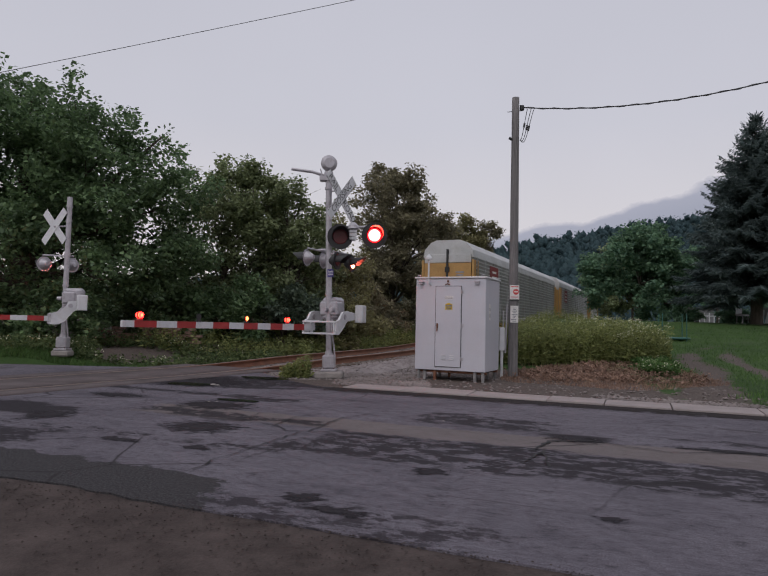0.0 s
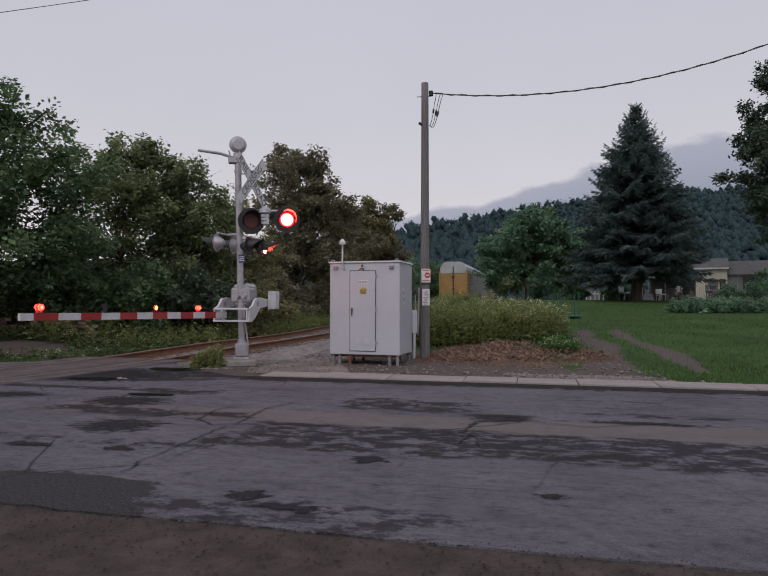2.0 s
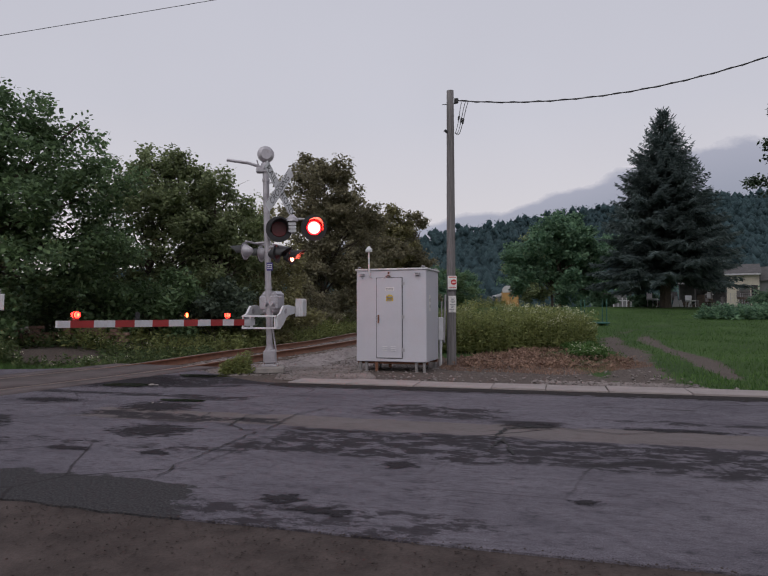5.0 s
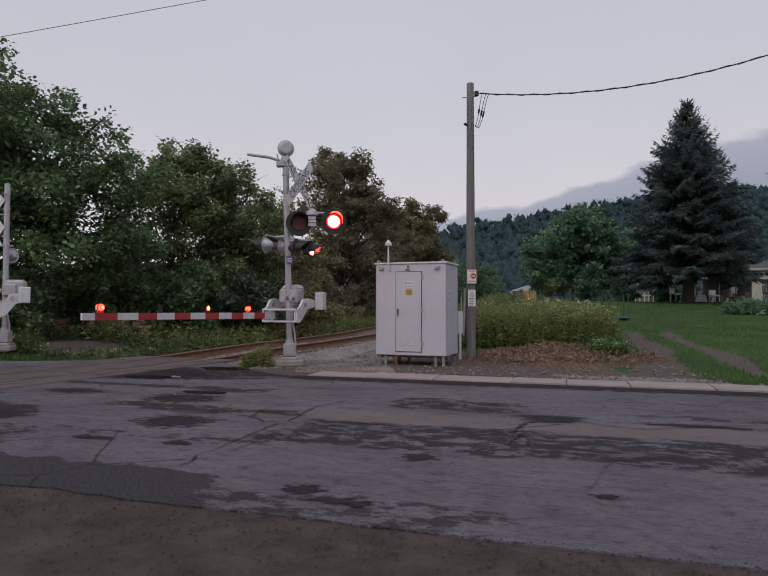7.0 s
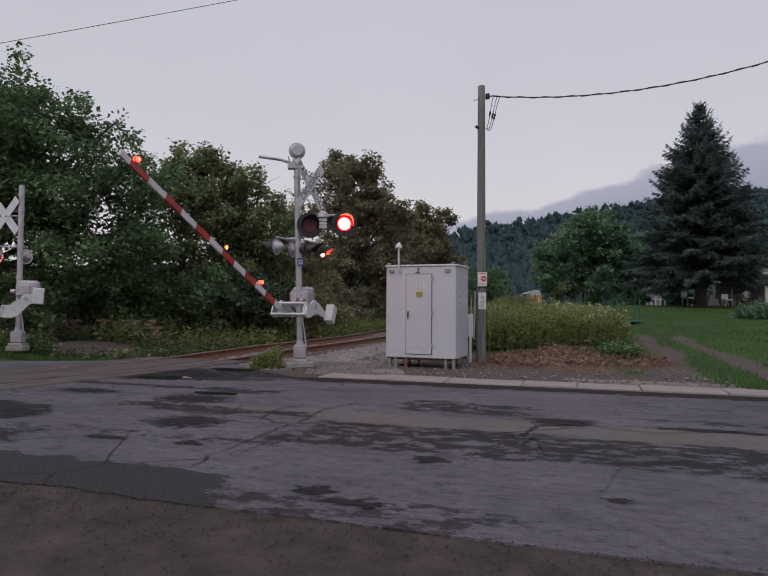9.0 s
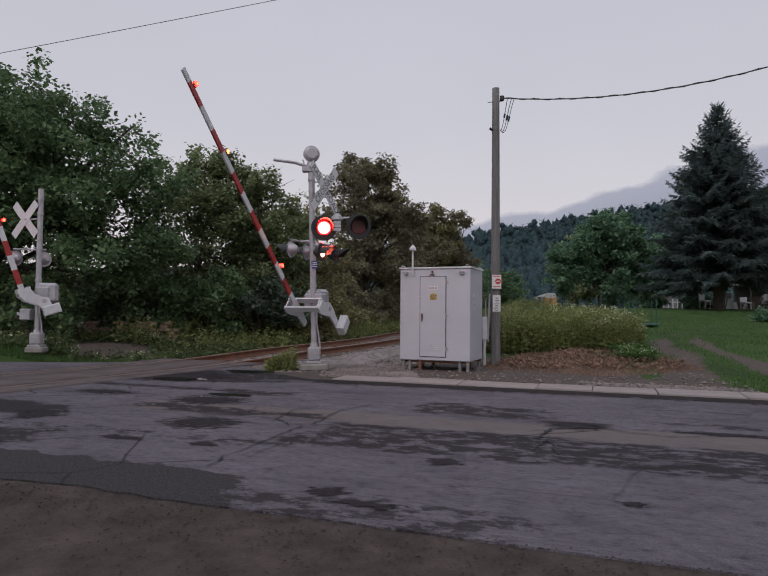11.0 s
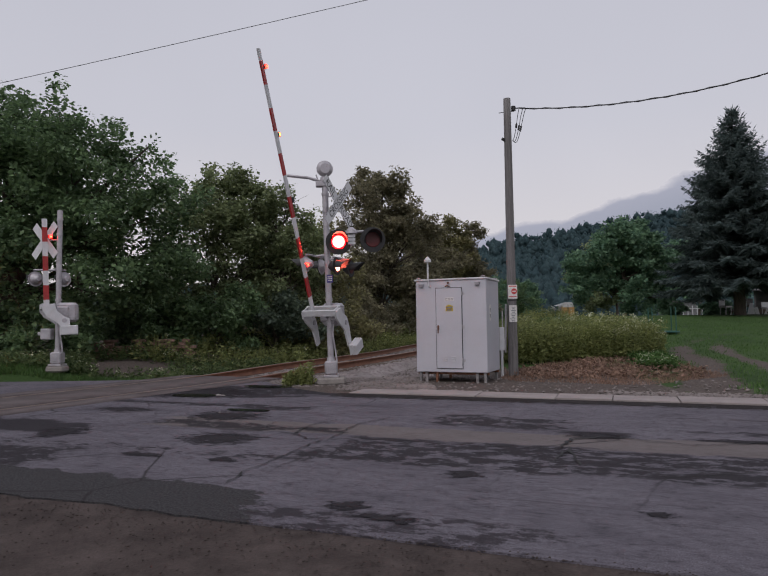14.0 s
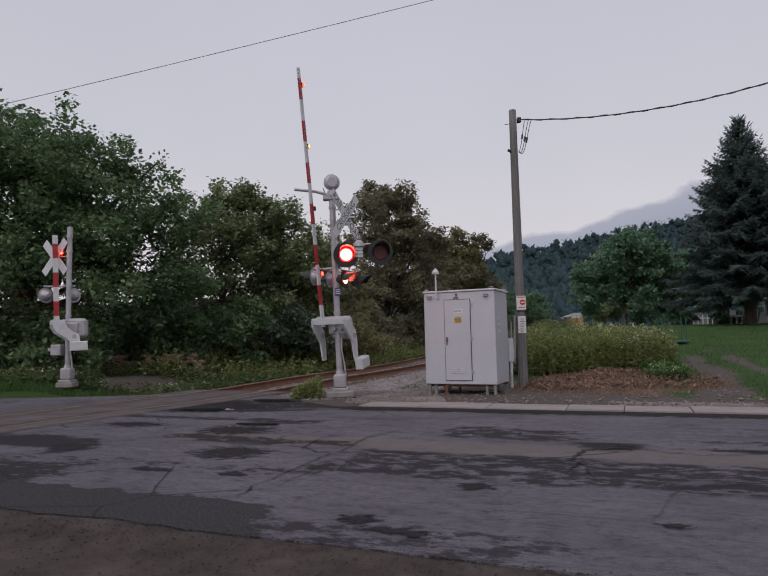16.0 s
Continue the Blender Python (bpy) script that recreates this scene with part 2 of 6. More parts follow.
def asphalt(name):
    m = bpy.data.materials.new(name)
    n, l, p = nodes_of(m)
    co = n.new("ShaderNodeTexCoord").outputs["Object"]
    turn = n.new("ShaderNodeMapping")
    turn.inputs["Rotation"].default_value = (0, 0, radians(22))
    l.new(co, turn.inputs["Vector"])
    uv = turn.outputs["Vector"]  # x along the road, y across it
    streak = noise_node(n, l, 1.0, 8, 0.7, uv, (0.6, 1.15, 1))
    fine = noise_node(n, l, 120, 2, 0.6, uv)
    mid = noise_node(n, l, 9, 6, 0.75, uv, (0.85, 1.2, 1))
    base = ramp_node(n, l, streak.outputs["Fac"], [(0.36, (0.096, 0.088, 0.104)), (0.5, (0.126, 0.115, 0.134)), (0.68, (0.15, 0.138, 0.159))])
    grit = ramp_node(n, l, fine.outputs["Fac"], [(0.3, 0.58), (0.7, 1.32)])
    col = mix_node(n, l, 1.0, base.outputs["Color"], grit.outputs["Color"], "MULTIPLY")
    pock = ramp_node(n, l, noise_node(n, l, 26, 6, 0.75, uv, (0.7, 1.3, 1)).outputs["Fac"], [(0.34, 0.62), (0.46, 1.0), (0.68, 1.18)])
    col = mix_node(n, l, 1.0, col, pock.outputs["Color"], "MULTIPLY")
    spots = ramp_node(n, l, noise_node(n, l, 6.5, 9, 0.8, uv, (0.8, 1.3, 1)).outputs["Fac"], [(0.36, 0.5), (0.46, 0.95), (0.6, 1.12)])
    col = mix_node(n, l, 1.0, col, spots.outputs["Color"], "MULTIPLY")
    # bands along the road: a worn tan strip, crumbling seal beside it and the dark resealed edge
    def math2(op, x, y):
        k = n.new("ShaderNodeMath")
        k.operation = op
        for i, v in enumerate((x, y)):
            if hasattr(v, "links"):
                l.new(v, k.inputs[i])
            else:
                k.inputs[i].default_value = v
        return k.outputs["Value"]

    shift = noise_node(n, l, 1.1, 9, 0.7, uv, (0.8, 1.2, 1))
    sepn = n.new("ShaderNodeSeparateXYZ")
    l.new(uv, sepn.inputs[0])

    def step(src, lo, hi):
        r = n.new("ShaderNodeMapRange")
        r.interpolation_type = "SMOOTHSTEP"
        r.inputs["From Min"].default_value, r.inputs["From Max"].default_value = lo, hi
        l.new(src, r.inputs["Value"])
        return r.outputs["Result"]

    def band(u0, u1, v0, v1, wob, soft):
        """1 inside a stretch of the road, with an edge that wanders."""
        w = math2("MULTIPLY", math2("SUBTRACT", shift.outputs["Fac"], 0.5), wob)
        v = math2("ADD", sepn.outputs["Y"], w)
        u = math2("ADD", sepn.outputs["X"], math2("MULTIPLY", w, 2.5))
        lo = math2("MULTIPLY", step(v, v0, v0 + soft), step(v, v1 + soft, v1))
        ends = math2("MULTIPLY", step(u, u0, u0 + 2 * soft), step(u, u1 + 2 * soft, u1))
        return math2("MULTIPLY", lo, ends)

    torn = noise_node(n, l, 4.6, 10, 0.78, uv, (0.8, 1.25, 1))
    tan_fac = math2("MULTIPLY", band(-4.6, 30, 3.95, 4.6, 0.7, 0.05), 0.5)
    col = mix_node(n, l, tan_fac, col, (0.17, 0.142, 0.125))
    for u0, u1, v0, v1, wob, lo, hi in ((-2.0, 30, 2.85, 3.9, 1.0, 0.455, 0.5), (-9, -1.6, 2.65, 2.85, 0.9, 0.5, 0.56), (-4.8, -2.2, 3.95, 4.3, 1.0, 0.42, 0.47), (-1.6, 0.1, 4.85, 5.6, 1.6, 0.44, 0.5),
                                        (0.15, 0.75, 4.55, 4.85, 0.5, 0.3, 0.36), (1.2, 30, 5.0, 5.2, 0.8, 0.47, 0.52), (-8.5, -5.1, 3.1, 3.8, 1.2, 0.3, 0.36), (-8.5, -4.1, 1.7, 2.6, 1.0, 0.42, 0.47), (-7.5, -3.2, 5.5, 5.8, 1.0, 0.42, 0.48),
                                        (-8, -4.5, 6.6, 8.2, 1.6, 0.4, 0.46), (-4.6, -0.4, 7.2, 8.2, 0.8, 0.38, 0.44)):
        r = ramp_node(n, l, torn.outputs["Fac"], [(lo, 0.0), (hi, 0.94)])
        col = mix_node(n, l, math2("MULTIPLY", band(u0, u1, v0, v1, wob, 0.12), r.outputs["Color"]), col, (0.029, 0.026, 0.03))
    seal = band(-40, -1.45, 0.2, 1.85, 0.95, 0.03)
    col = mix_node(n, l, math2("MULTIPLY", seal, 0.97), col, mix_node(n, l, ramp_node(n, l, noise_node(n, l, 60, 4, 0.7, uv).outputs["Fac"], [(0.4, 0.0), (0.66, 1.0)]).outputs["Color"], (0.026, 0.025, 0.027), (0.075, 0.072, 0.074)))
    seal2 = math2("MULTIPLY", band(-1.6, 0.2, 0.2, 1.55, 0.9, 0.08), ramp_node(n, l, torn.outputs["Fac"], [(0.47, 0.0), (0.53, 0.85)]).outputs["Color"])
    col = mix_node(n, l, seal2, col, (0.03, 0.026, 0.03))
    stain = noise_node(n, l, 0.7, 9, 0.7, uv, (0.7, 1.3, 1))
    sf = ramp_node(n, l, stain.outputs["Fac"], [(0.6, 0.0), (0.63, 0.7)])
    col = mix_node(n, l, sf.outputs["Color"], col, (0.04, 0.036, 0.039))
    # fine cracks between plates
    warp = mix_node(n, l, 0.12, uv, noise_node(n, l, 1.6, 4, 0.6, uv).outputs["Color"])
    vor = n.new("ShaderNodeTexVoronoi")
    vor.feature = "DISTANCE_TO_EDGE"
    vor.inputs["Scale"].default_value = 0.9
    l.new(warp, vor.inputs["Vector"])
    cf = ramp_node(n, l, vor.outputs["Distance"], [(0.004, 0.75), (0.014, 0.0)])
    some = ramp_node(n, l, noise_node(n, l, 0.35, 2, 0.5, uv).outputs["Fac"], [(0.5, 0.0), (0.58, 1.0)])
    cm = n.new("ShaderNodeMath")
    cm.operation = "MULTIPLY"
    l.new(cf.outputs["Color"], cm.inputs[0])
    l.new(some.outputs["Color"], cm.inputs[1])
    col = mix_node(n, l, cm.outputs["Value"], col, (0.025, 0.023, 0.024))
    l.new(col, p.inputs["Base Color"])
    p.inputs["Roughness"].default_value, p.inputs["Specular IOR Level"].default_value = 0.85, 0.1
    b = n.new("ShaderNodeBump")
    b.inputs["Strength"].default_value, b.inputs["Distance"].default_value = 0.5, 0.008
    l.new(fine.outputs["Fac"], b.inputs["Height"])
    b2 = n.new("ShaderNodeBump")
    b2.inputs["Strength"].default_value, b2.inputs["Distance"].default_value = 0.4, 0.03
    l.new(mid.outputs["Fac"], b2.inputs["Height"])
    l.new(b.outputs["Normal"], b2.inputs["Normal"])
    l.new(b2.outputs["Normal"], p.inputs["Normal"])
    return m


def earth(name):
    """Open ground: grass in the field, bare worn dirt along the lane and the verge."""
    m = bpy.data.materials.new(name)
    n, l, p = nodes_of(m)
    co = n.new("ShaderNodeTexCoord").outputs["Object"]
    att = n.new("ShaderNodeAttribute")
    att.attribute_name = "bare"
    big = noise_node(n, l, 0.35, 5, 0.6, co)
    fine = noise_node(n, l, 22, 4, 0.7, co)
    g = ramp_node(n, l, big.outputs["Fac"], [(0.3, (0.026, 0.055, 0.014)), (0.7, (0.055, 0.1, 0.026))])
    d = ramp_node(n, l, fine.outputs["Fac"], [(0.3, (0.05, 0.04, 0.036)), (0.7, (0.15, 0.122, 0.108))])
    edge = n.new("ShaderNodeMath")
    edge.operation = "MULTIPLY_ADD"
    edge.inputs[1].default_value, edge.inputs[2].default_value = 1.7, -0.85
    l.new(noise_node(n, l, 3.0, 6, 0.7, co).outputs["Fac"], edge.inputs[0])
    add = n.new("ShaderNodeMath")
    l.new(edge.outputs["Value"], add.inputs[0])
    l.new(att.outputs["Fac"], add.inputs[1])
    f = ramp_node(n, l, add.outputs["Value"], [(0.38, 0.0), (0.62, 1.0)])
    gr = ramp_node(n, l, fine.outputs["Fac"], [(0.25, 0.7), (0.75, 1.25)])
    gg = mix_node(n, l, 1.0, g.outputs["Color"], gr.outputs["Color"], "MULTIPLY")
    l.new(mix_node(n, l, f.outputs["Color"], gg, d.outputs["Color"]), p.inputs["Base Color"])
    p.inputs["Roughness"].default_value = 0.95
    p.inputs["Specular IOR Level"].default_value = 0.2
    b = n.new("ShaderNodeBump")
    b.inputs["Strength"].default_value, b.inputs["Distance"].default_value = 0.6, 0.04
    l.new(fine.outputs["Fac"], b.inputs["Height"])
    l.new(b.outputs["Normal"], p.inputs["Normal"])
    return m


M["asphalt"] = asphalt("worn_asphalt")


def stain(name, colour, rough, cover, grain=7.0):
    """A thin dark repair or damp patch whose edge breaks up into crumbs."""
    m = bpy.data.materials.new(name)
    n, l, p = nodes_of(m)
    co = n.new("ShaderNodeTexCoord").outputs["Object"]
    att = n.new("ShaderNodeAttribute")
    att.attribute_name = "inner"
    nz = noise_node(n, l, grain, 8, 0.72, co, (0.6, 1.7, 1, 22))
    add = n.new("ShaderNodeMath")
    add.operation = "MULTIPLY_ADD"
    add.inputs[1].default_value = 3.4
    l.new(nz.outputs["Fac"], add.inputs[0])
    l.new(att.outputs["Fac"], add.inputs[2])
    half = n.new("ShaderNodeMath")
    half.operation = "MULTIPLY"
    half.inputs[1].default_value = 0.35
    l.new(add.outputs["Value"], half.inputs[0])
    f = ramp_node(n, l, half.outputs["Value"], [(cover, 0.0), (cover + 0.06, 0.96)])
    fine = noise_node(n, l, 130, 2, 0.6, co)
    c = ramp_node(n, l, fine.outputs["Fac"], [(0.3, [v * 0.6 for v in colour]), (0.7, [v * 1.4 for v in colour])])
    l.new(c.outputs["Color"], p.inputs["Base Color"])
    p.inputs["Roughness"].default_value, p.inputs["Specular IOR Level"].default_value = rough, 0.12
    b = n.new("ShaderNodeBump")
    b.inputs["Strength"].default_value, b.inputs["Distance"].default_value = 0.4, 0.008
    l.new(fine.outputs["Fac"], b.inputs["Height"])
    l.new(b.outputs["Normal"], p.inputs["Normal"])
    l.new(f.outputs["Color"], p.inputs["Alpha"])
    return m


M["stain"] = stain("dark_road_patch", (0.03, 0.027, 0.031), 0.85, 0.7, 12.0)
M["gutter"] = stain("gutter_dirt", (0.03, 0.026, 0.026), 0.9, 0.7, 8.0)
M["earth"] = earth("field_earth")


# ---- building helpers ----
def mesh_object(name, me, mat, parent=None, label=""):
    ob = new(name, me)
    if mat:
        me.materials.append(mat)
    if parent:
        ob.parent = parent
    if label:
        ob["label"] = label
    return ob


def part(name, bm, mat, parent=None, label="", smooth=False):
    me = bpy.data.meshes.new(name)
    bm.normal_update()
    bm.to_mesh(me)
    bm.free()
    if smooth:
        me.polygons.foreach_set("use_smooth", [True] * len(me.polygons))
    return mesh_object(name, me, mat, parent, label)


def thing(name, m, label, category, group="", kind=""):
    ob = new(name)
    ob.empty_display_size = 0.2
    ob.matrix_basis = m
    return tagged(ob, label, category, group, kind)


def box(bm, sx, sy, sz, x=0, y=0, z=0, bevel=0.0, m=None):
    """A box centred on x, y and standing on z."""
    r = bmesh.ops.create_cube(bm, size=1, matrix=Matrix.Translation((x, y, z + sz / 2)) @ Matrix.Diagonal((sx, sy, sz, 1)))
    vs = r["verts"]
    if bevel:
        es = list({e for v in vs for e in v.link_edges})
        vs = bmesh.ops.bevel(bm, geom=es, offset=bevel, segments=1, affect="EDGES")["verts"]
    if m:
        bmesh.ops.transform(bm, matrix=m, verts=list({v for v in vs}))
    return bm


def rod(bm, a, b, r0, r1=None, seg=12, caps=True):
    a, b = Vector(a), Vector(b)
    d = b - a
    m = Matrix.Translation((a + b) / 2) @ d.to_track_quat("Z", "Y").to_matrix().to_4x4()
    bmesh.ops.create_cone(bm, cap_ends=caps, segments=seg, radius1=r0, radius2=r0 if r1 is None else r1, depth=d.length, matrix=m)
    return bm


def path_rod(bm, pts, r, seg=8):
    for a, b in zip(pts, pts[1:]):
        rod(bm, a, b, r, r, seg)
    return bm


def B():
    return bmesh.new()


def cloud_mesh(name, verts, faces, mat, parent=None, label="", kind=""):
    me = bpy.data.meshes.new(name)
    v = np.asarray(verts, dtype=np.float32).reshape(-1, 3)
    f = np.asarray(faces, dtype=np.int32)
    k = f.shape[1]
    me.vertices.add(len(v))
    me.vertices.foreach_set("co", v.ravel())
    me.loops.add(f.size)
    me.loops.foreach_set("vertex_index", f.ravel())
    me.polygons.add(len(f))
    me.polygons.foreach_set("loop_start", np.arange(0, f.size, k, dtype=np.int32))
    me.update(calc_edges=True)
    ob = mesh_object(name, me, mat, parent, label)
    if kind:
        ob["kind"] = kind
    return ob


# ---- the lie of the land ----
def kerb_y(x):
    return 8.39 - 0.4056 * (x + 0.53)


def smooth01(v, a, b):
    t = np.clip((v - a) / (b - a), 0, 1)
    return t * t * (3 - 2 * t)


TRACK = np.array([(-26, -30), (-16, -10.5), (-6.2, 6.6), (-2.5, 13.4), (0.9, 21.8), (3.0, 29.6), (6.2, 38.5), (10.5, 47.9), (18.2, 63.9), (26.0, 81.9),
                  (33.4, 99.9), (47.5, 141), (57.0, 183), (65, 223), (73, 265), (84, 330), (95, 400)], dtype=float)


def spline(points, step=0.5):
    out = []
    for i in range(1, len(points) - 2):
        p0, p1, p2, p3 = points[i - 1:i + 3]
        k = max(2, int(np.linalg.norm(p2 - p1) / step))
        t = np.linspace(0, 1, k, endpoint=False)[:, None]
        out.append(0.5 * (2 * p1 + (p2 - p0) * t + (2 * p0 - 5 * p1 + 4 * p2 - p3) * t * t + (3 * p1 - p0 - 3 * p2 + p3) * t ** 3))
    return np.vstack(out)


LINE = spline(TRACK)
RUN = np.concatenate([[0], np.cumsum(np.linalg.norm(np.diff(LINE, axis=0), axis=1))])


def rail_z(y):
    return float(0.008 + 0.092 * smooth01(np.float64(y), 10.5, 16) + 0.5 * smooth01(np.float64(y), 30, 160))


def on_track(s):
    return np.array([np.interp(s, RUN, LINE[:, 0]), np.interp(s, RUN, LINE[:, 1])])


def track_dir(s):
    d = on_track(s + 0.5) - on_track(s - 0.5)
    return d / np.linalg.norm(d)


def track_near(x, y):
    """Distance from the track's middle, good enough beside a gentle curve."""
    mid = np.interp(y, LINE[:, 1], LINE[:, 0])
    slope = (np.interp(np.asarray(y) + 1.0, LINE[:, 1], LINE[:, 0]) - mid)
    return np.abs(x - mid) / np.sqrt(1 + slope ** 2)


def ground_z(x, y):
    x, y = np.asarray(x, dtype=float), np.asarray(y, dtype=float)
    east = smooth01(x, 2.0, 6.0)
    z = -0.03 + east * 0.052 * np.clip(y - 9.0, 0, 30) + 0.004 * np.clip(y - 40, 0, 400)
    z = z + (1 - east) * (0.22 * smooth01(y, 11.8, 13.0) * smooth01(-x, 3.4, 5.0) + 0.35 * smooth01(y, 15, 30))
    low = 0.02 + 0.08 * smooth01(y, 10.5, 16) + 0.5 * smooth01(y, 30, 160) - 0.3
    w = smooth01(5.5 - np.abs(x - np.interp(y, LINE[:, 1], LINE[:, 0])), 0, 2.6) * smooth01(y, 11.5, 13)
    z = z * (1 - w) + np.minimum(z, low) * w
    back = (y < kerb_y(x) + 0.5) & (x > -0.9)
    return np.where(back, -0.03, z)


def lane_bare(x, y):
    """How worn the ground is: the field lane's two wheel tracks, the dirt round the case, the rail bed."""
    bare = np.zeros_like(x)
    c1 = np.interp(y, [7, 8.43, 10.53, 12.15, 14.43, 16.28, 19, 23], [5.4, 5.85, 7.0, 7.85, 8.45, 9.3, 11.3, 15.5])
    c2 = np.interp(y, [7, 8.35, 9.0, 10.81, 12.07, 13.74, 15.78, 17.78, 21.4], [7.2, 7.65, 7.97, 8.69, 9.04, 9.4, 10.2, 11.3, 14.1])
    fade = 1.1 - 0.75 * smooth01(y, 12.5, 19.5) + 0.1 * np.sin(y * 2.1)
    for c, w, f in ((c1, 0.4 + 0.3 * np.exp(-((y - 8.4) / 1.3) ** 2), fade), (c2, 0.3 + 0.1 * np.sin(y * 1.3), fade * smooth01(y, 7.6, 8.6))):
        bare = np.maximum(bare, np.exp(-((x - c) / (w * 1.05)) ** 2) * f * (y < 22))
    yard = smooth01(6.0 - x, 0, 1.2) * smooth01(13.6 - y, 0, 1.0) * smooth01(x, -3.2, -2.4)
    strip = smooth01(x, -4, -3) * smooth01(kerb_y(x) + 1.5 - y, 0, 0.5) * smooth01(6.4 - x, 0, 0.8)
    off = x - np.interp(y, LINE[:, 1], LINE[:, 0])
    bed = smooth01(4.6 - off, 0, 0.9) * smooth01(off + 2.6, 0, 0.6) * smooth01(y, 10.5, 11.5)
    wood = 0.85 * smooth01(-x, 1.5, 3.0) * smooth01(y, 12.2, 13.2)
    strip = np.maximum(np.maximum(strip, bed), wood)
    return np.clip(np.maximum(np.maximum(bare, yard), strip), 0, 1)


def build_ground():
    xs = np.concatenate([np.linspace(-1500, -60, 14), np.linspace(-50, -14, 19), np.arange(-13, 4, 0.3), np.arange(4, 12, 0.12), np.arange(12, 16, 0.3), np.linspace(16, 60, 45), np.linspace(70, 1500, 15)])
    ys = np.concatenate([np.linspace(-1200, -20, 10), np.linspace(-15, 4, 12), np.arange(4.5, 6.9, 0.3), np.arange(6.9, 18.5, 0.14), np.arange(18.5, 27, 0.3), np.linspace(27.5, 70, 40), np.linspace(80, 2600, 20)])
    X, Y = np.meshgrid(xs, ys)
    Z = ground_z(X, Y)
    rough = np.array([noise.noise((a * 0.6, b * 0.6, 3.1)) for a, b in zip(X.ravel(), Y.ravel())]).reshape(X.shape)
    Z = Z + 0.04 * rough * ((Y > kerb_y(X) + 1.2) & (Y > 12.6)) - 0.02 * (Y < 9)
    w = len(xs)
    idx = np.arange(X.size).reshape(X.shape)
    f = np.stack([idx[:-1, :-1], idx[:-1, 1:], idx[1:, 1:], idx[1:, :-1]], -1).reshape(-1, 4)
    ob = cloud_mesh("ground", np.stack([X, Y, Z], -1), f, M["earth"])
    att = ob.data.attributes.new("bare", "FLOAT", "POINT")
    att.data.foreach_set("value", lane_bare(X, Y).ravel().astype(np.float32))
    ob.data.polygons.foreach_set("use_smooth", [True] * len(ob.data.polygons))
    tagged(ob, "open ground of mown grass, worn dirt and verge", "ground", kind="structure")


def flat_sheet(name, outline, z, mat, label, category, thick=0.05):
    bm = B()
    top = [bm.verts.new((x, y, z)) for x, y in outline]
    low = [bm.verts.new((x, y, z - thick)) for x, y in outline]
    bm.faces.new(top)
    for i in range(len(top)):
        j = (i + 1) % len(top)
        bm.faces.new((top[i], low[i], low[j], top[j]))
    bmesh.ops.triangulate(bm, faces=[f for f in bm.faces if len(f.verts) > 4])
    return tagged(part(name, bm, mat), label, category, kind="structure")


def ragged(a, b, n, amount, seed):
    rng = np.random.default_rng(seed)
    t = np.linspace(0, 1, n)[:, None]
    p = np.array(a) * (1 - t) + np.array(b) * t
    d = np.array(b, dtype=float) - np.array(a)
    d = np.array([-d[1], d[0]]) / np.hypot(*d)
    w = np.convolve(rng.normal(0, amount, n + 4), [0.2, 0.2, 0.2, 0.2, 0.2], "valid")
    w[0] = w[-1] = 0
    return [tuple(q) for q in p + d * w[:, None]]


def build_road():
    far = ragged((-60, 12.6), (-2.7, 11.55), 70, 0.16, 1)
    notch = ragged((-2.7, 11.55), (-1.45, 9.5), 10, 0.1, 2) + ragged((-1.45, 9.5), (-0.7, 8.46), 6, 0.05, 3)
    kerb = [(x, kerb_y(x)) for x in np.linspace(-0.6, 60, 30)]
    near = ragged((60, -22.83), (-0.34, 1.45), 60, 0.05, 4) + ragged((-0.34, 1.45), (-5, 3.32), 50, 0.06, 5) + ragged((-5, 3.32), (-60, 6.2), 40, 0.2, 6)
    flat_sheet("road", far + notch[1:] + kerb[1:] + near, 0.0, M["asphalt"], "worn grey asphalt road with cracks, patches and damp stains", "road")
    # stony shoulder on which the camera stands
    sh = [(60, -22.5), (-0.4, 1.7), (-5, 3.5), (-60, 6.4), (-60, -14), (60, -34)]
    flat_sheet("shoulder", sh, -0.012, M["shoulder"], "brown gravel shoulder of the road", "shoulder")


def build_pavement():
    """The concrete strip of sidewalk: one slab after another with open joints."""
    root = thing("pavement", pose(0, 0, 0), "narrow strip of worn concrete sidewalk slabs along the road", "pavement", kind="structure")
    d = Vector((0.9267, -0.3759, 0))
    n = Vector((0.3759, 0.9267, 0))
    start = Vector((-0.35, kerb_y(-0.35), 0))
    rng = random.Random(4)
    joints = [0.0, 1.02, 2.13, 3.32, 4.12, 5.0, 6.1, 7.35]
    while joints[-1] < 22:
        joints.append(joints[-1] + rng.uniform(1.1, 1.5))
    ang = math.degrees(math.atan2(d.y, d.x))
    for a, b in zip(joints, joints[1:]):
        bm = B()
        wid = 0.62
        box(bm, b - a - 0.014, wid, 0.16, 0, 0, -0.136, 0.006)
        o = part("slab", bm, M["pavement"], root)
        c = start + d * ((a + b) / 2) + n * (wid / 2)
        o.matrix_basis = pose(c.x, c.y, rng.uniform(-0.006, 0.008), rng.uniform(-0.5, 0.5), rng.uniform(-0.4, 0.4), ang + rng.uniform(-0.4, 0.4))


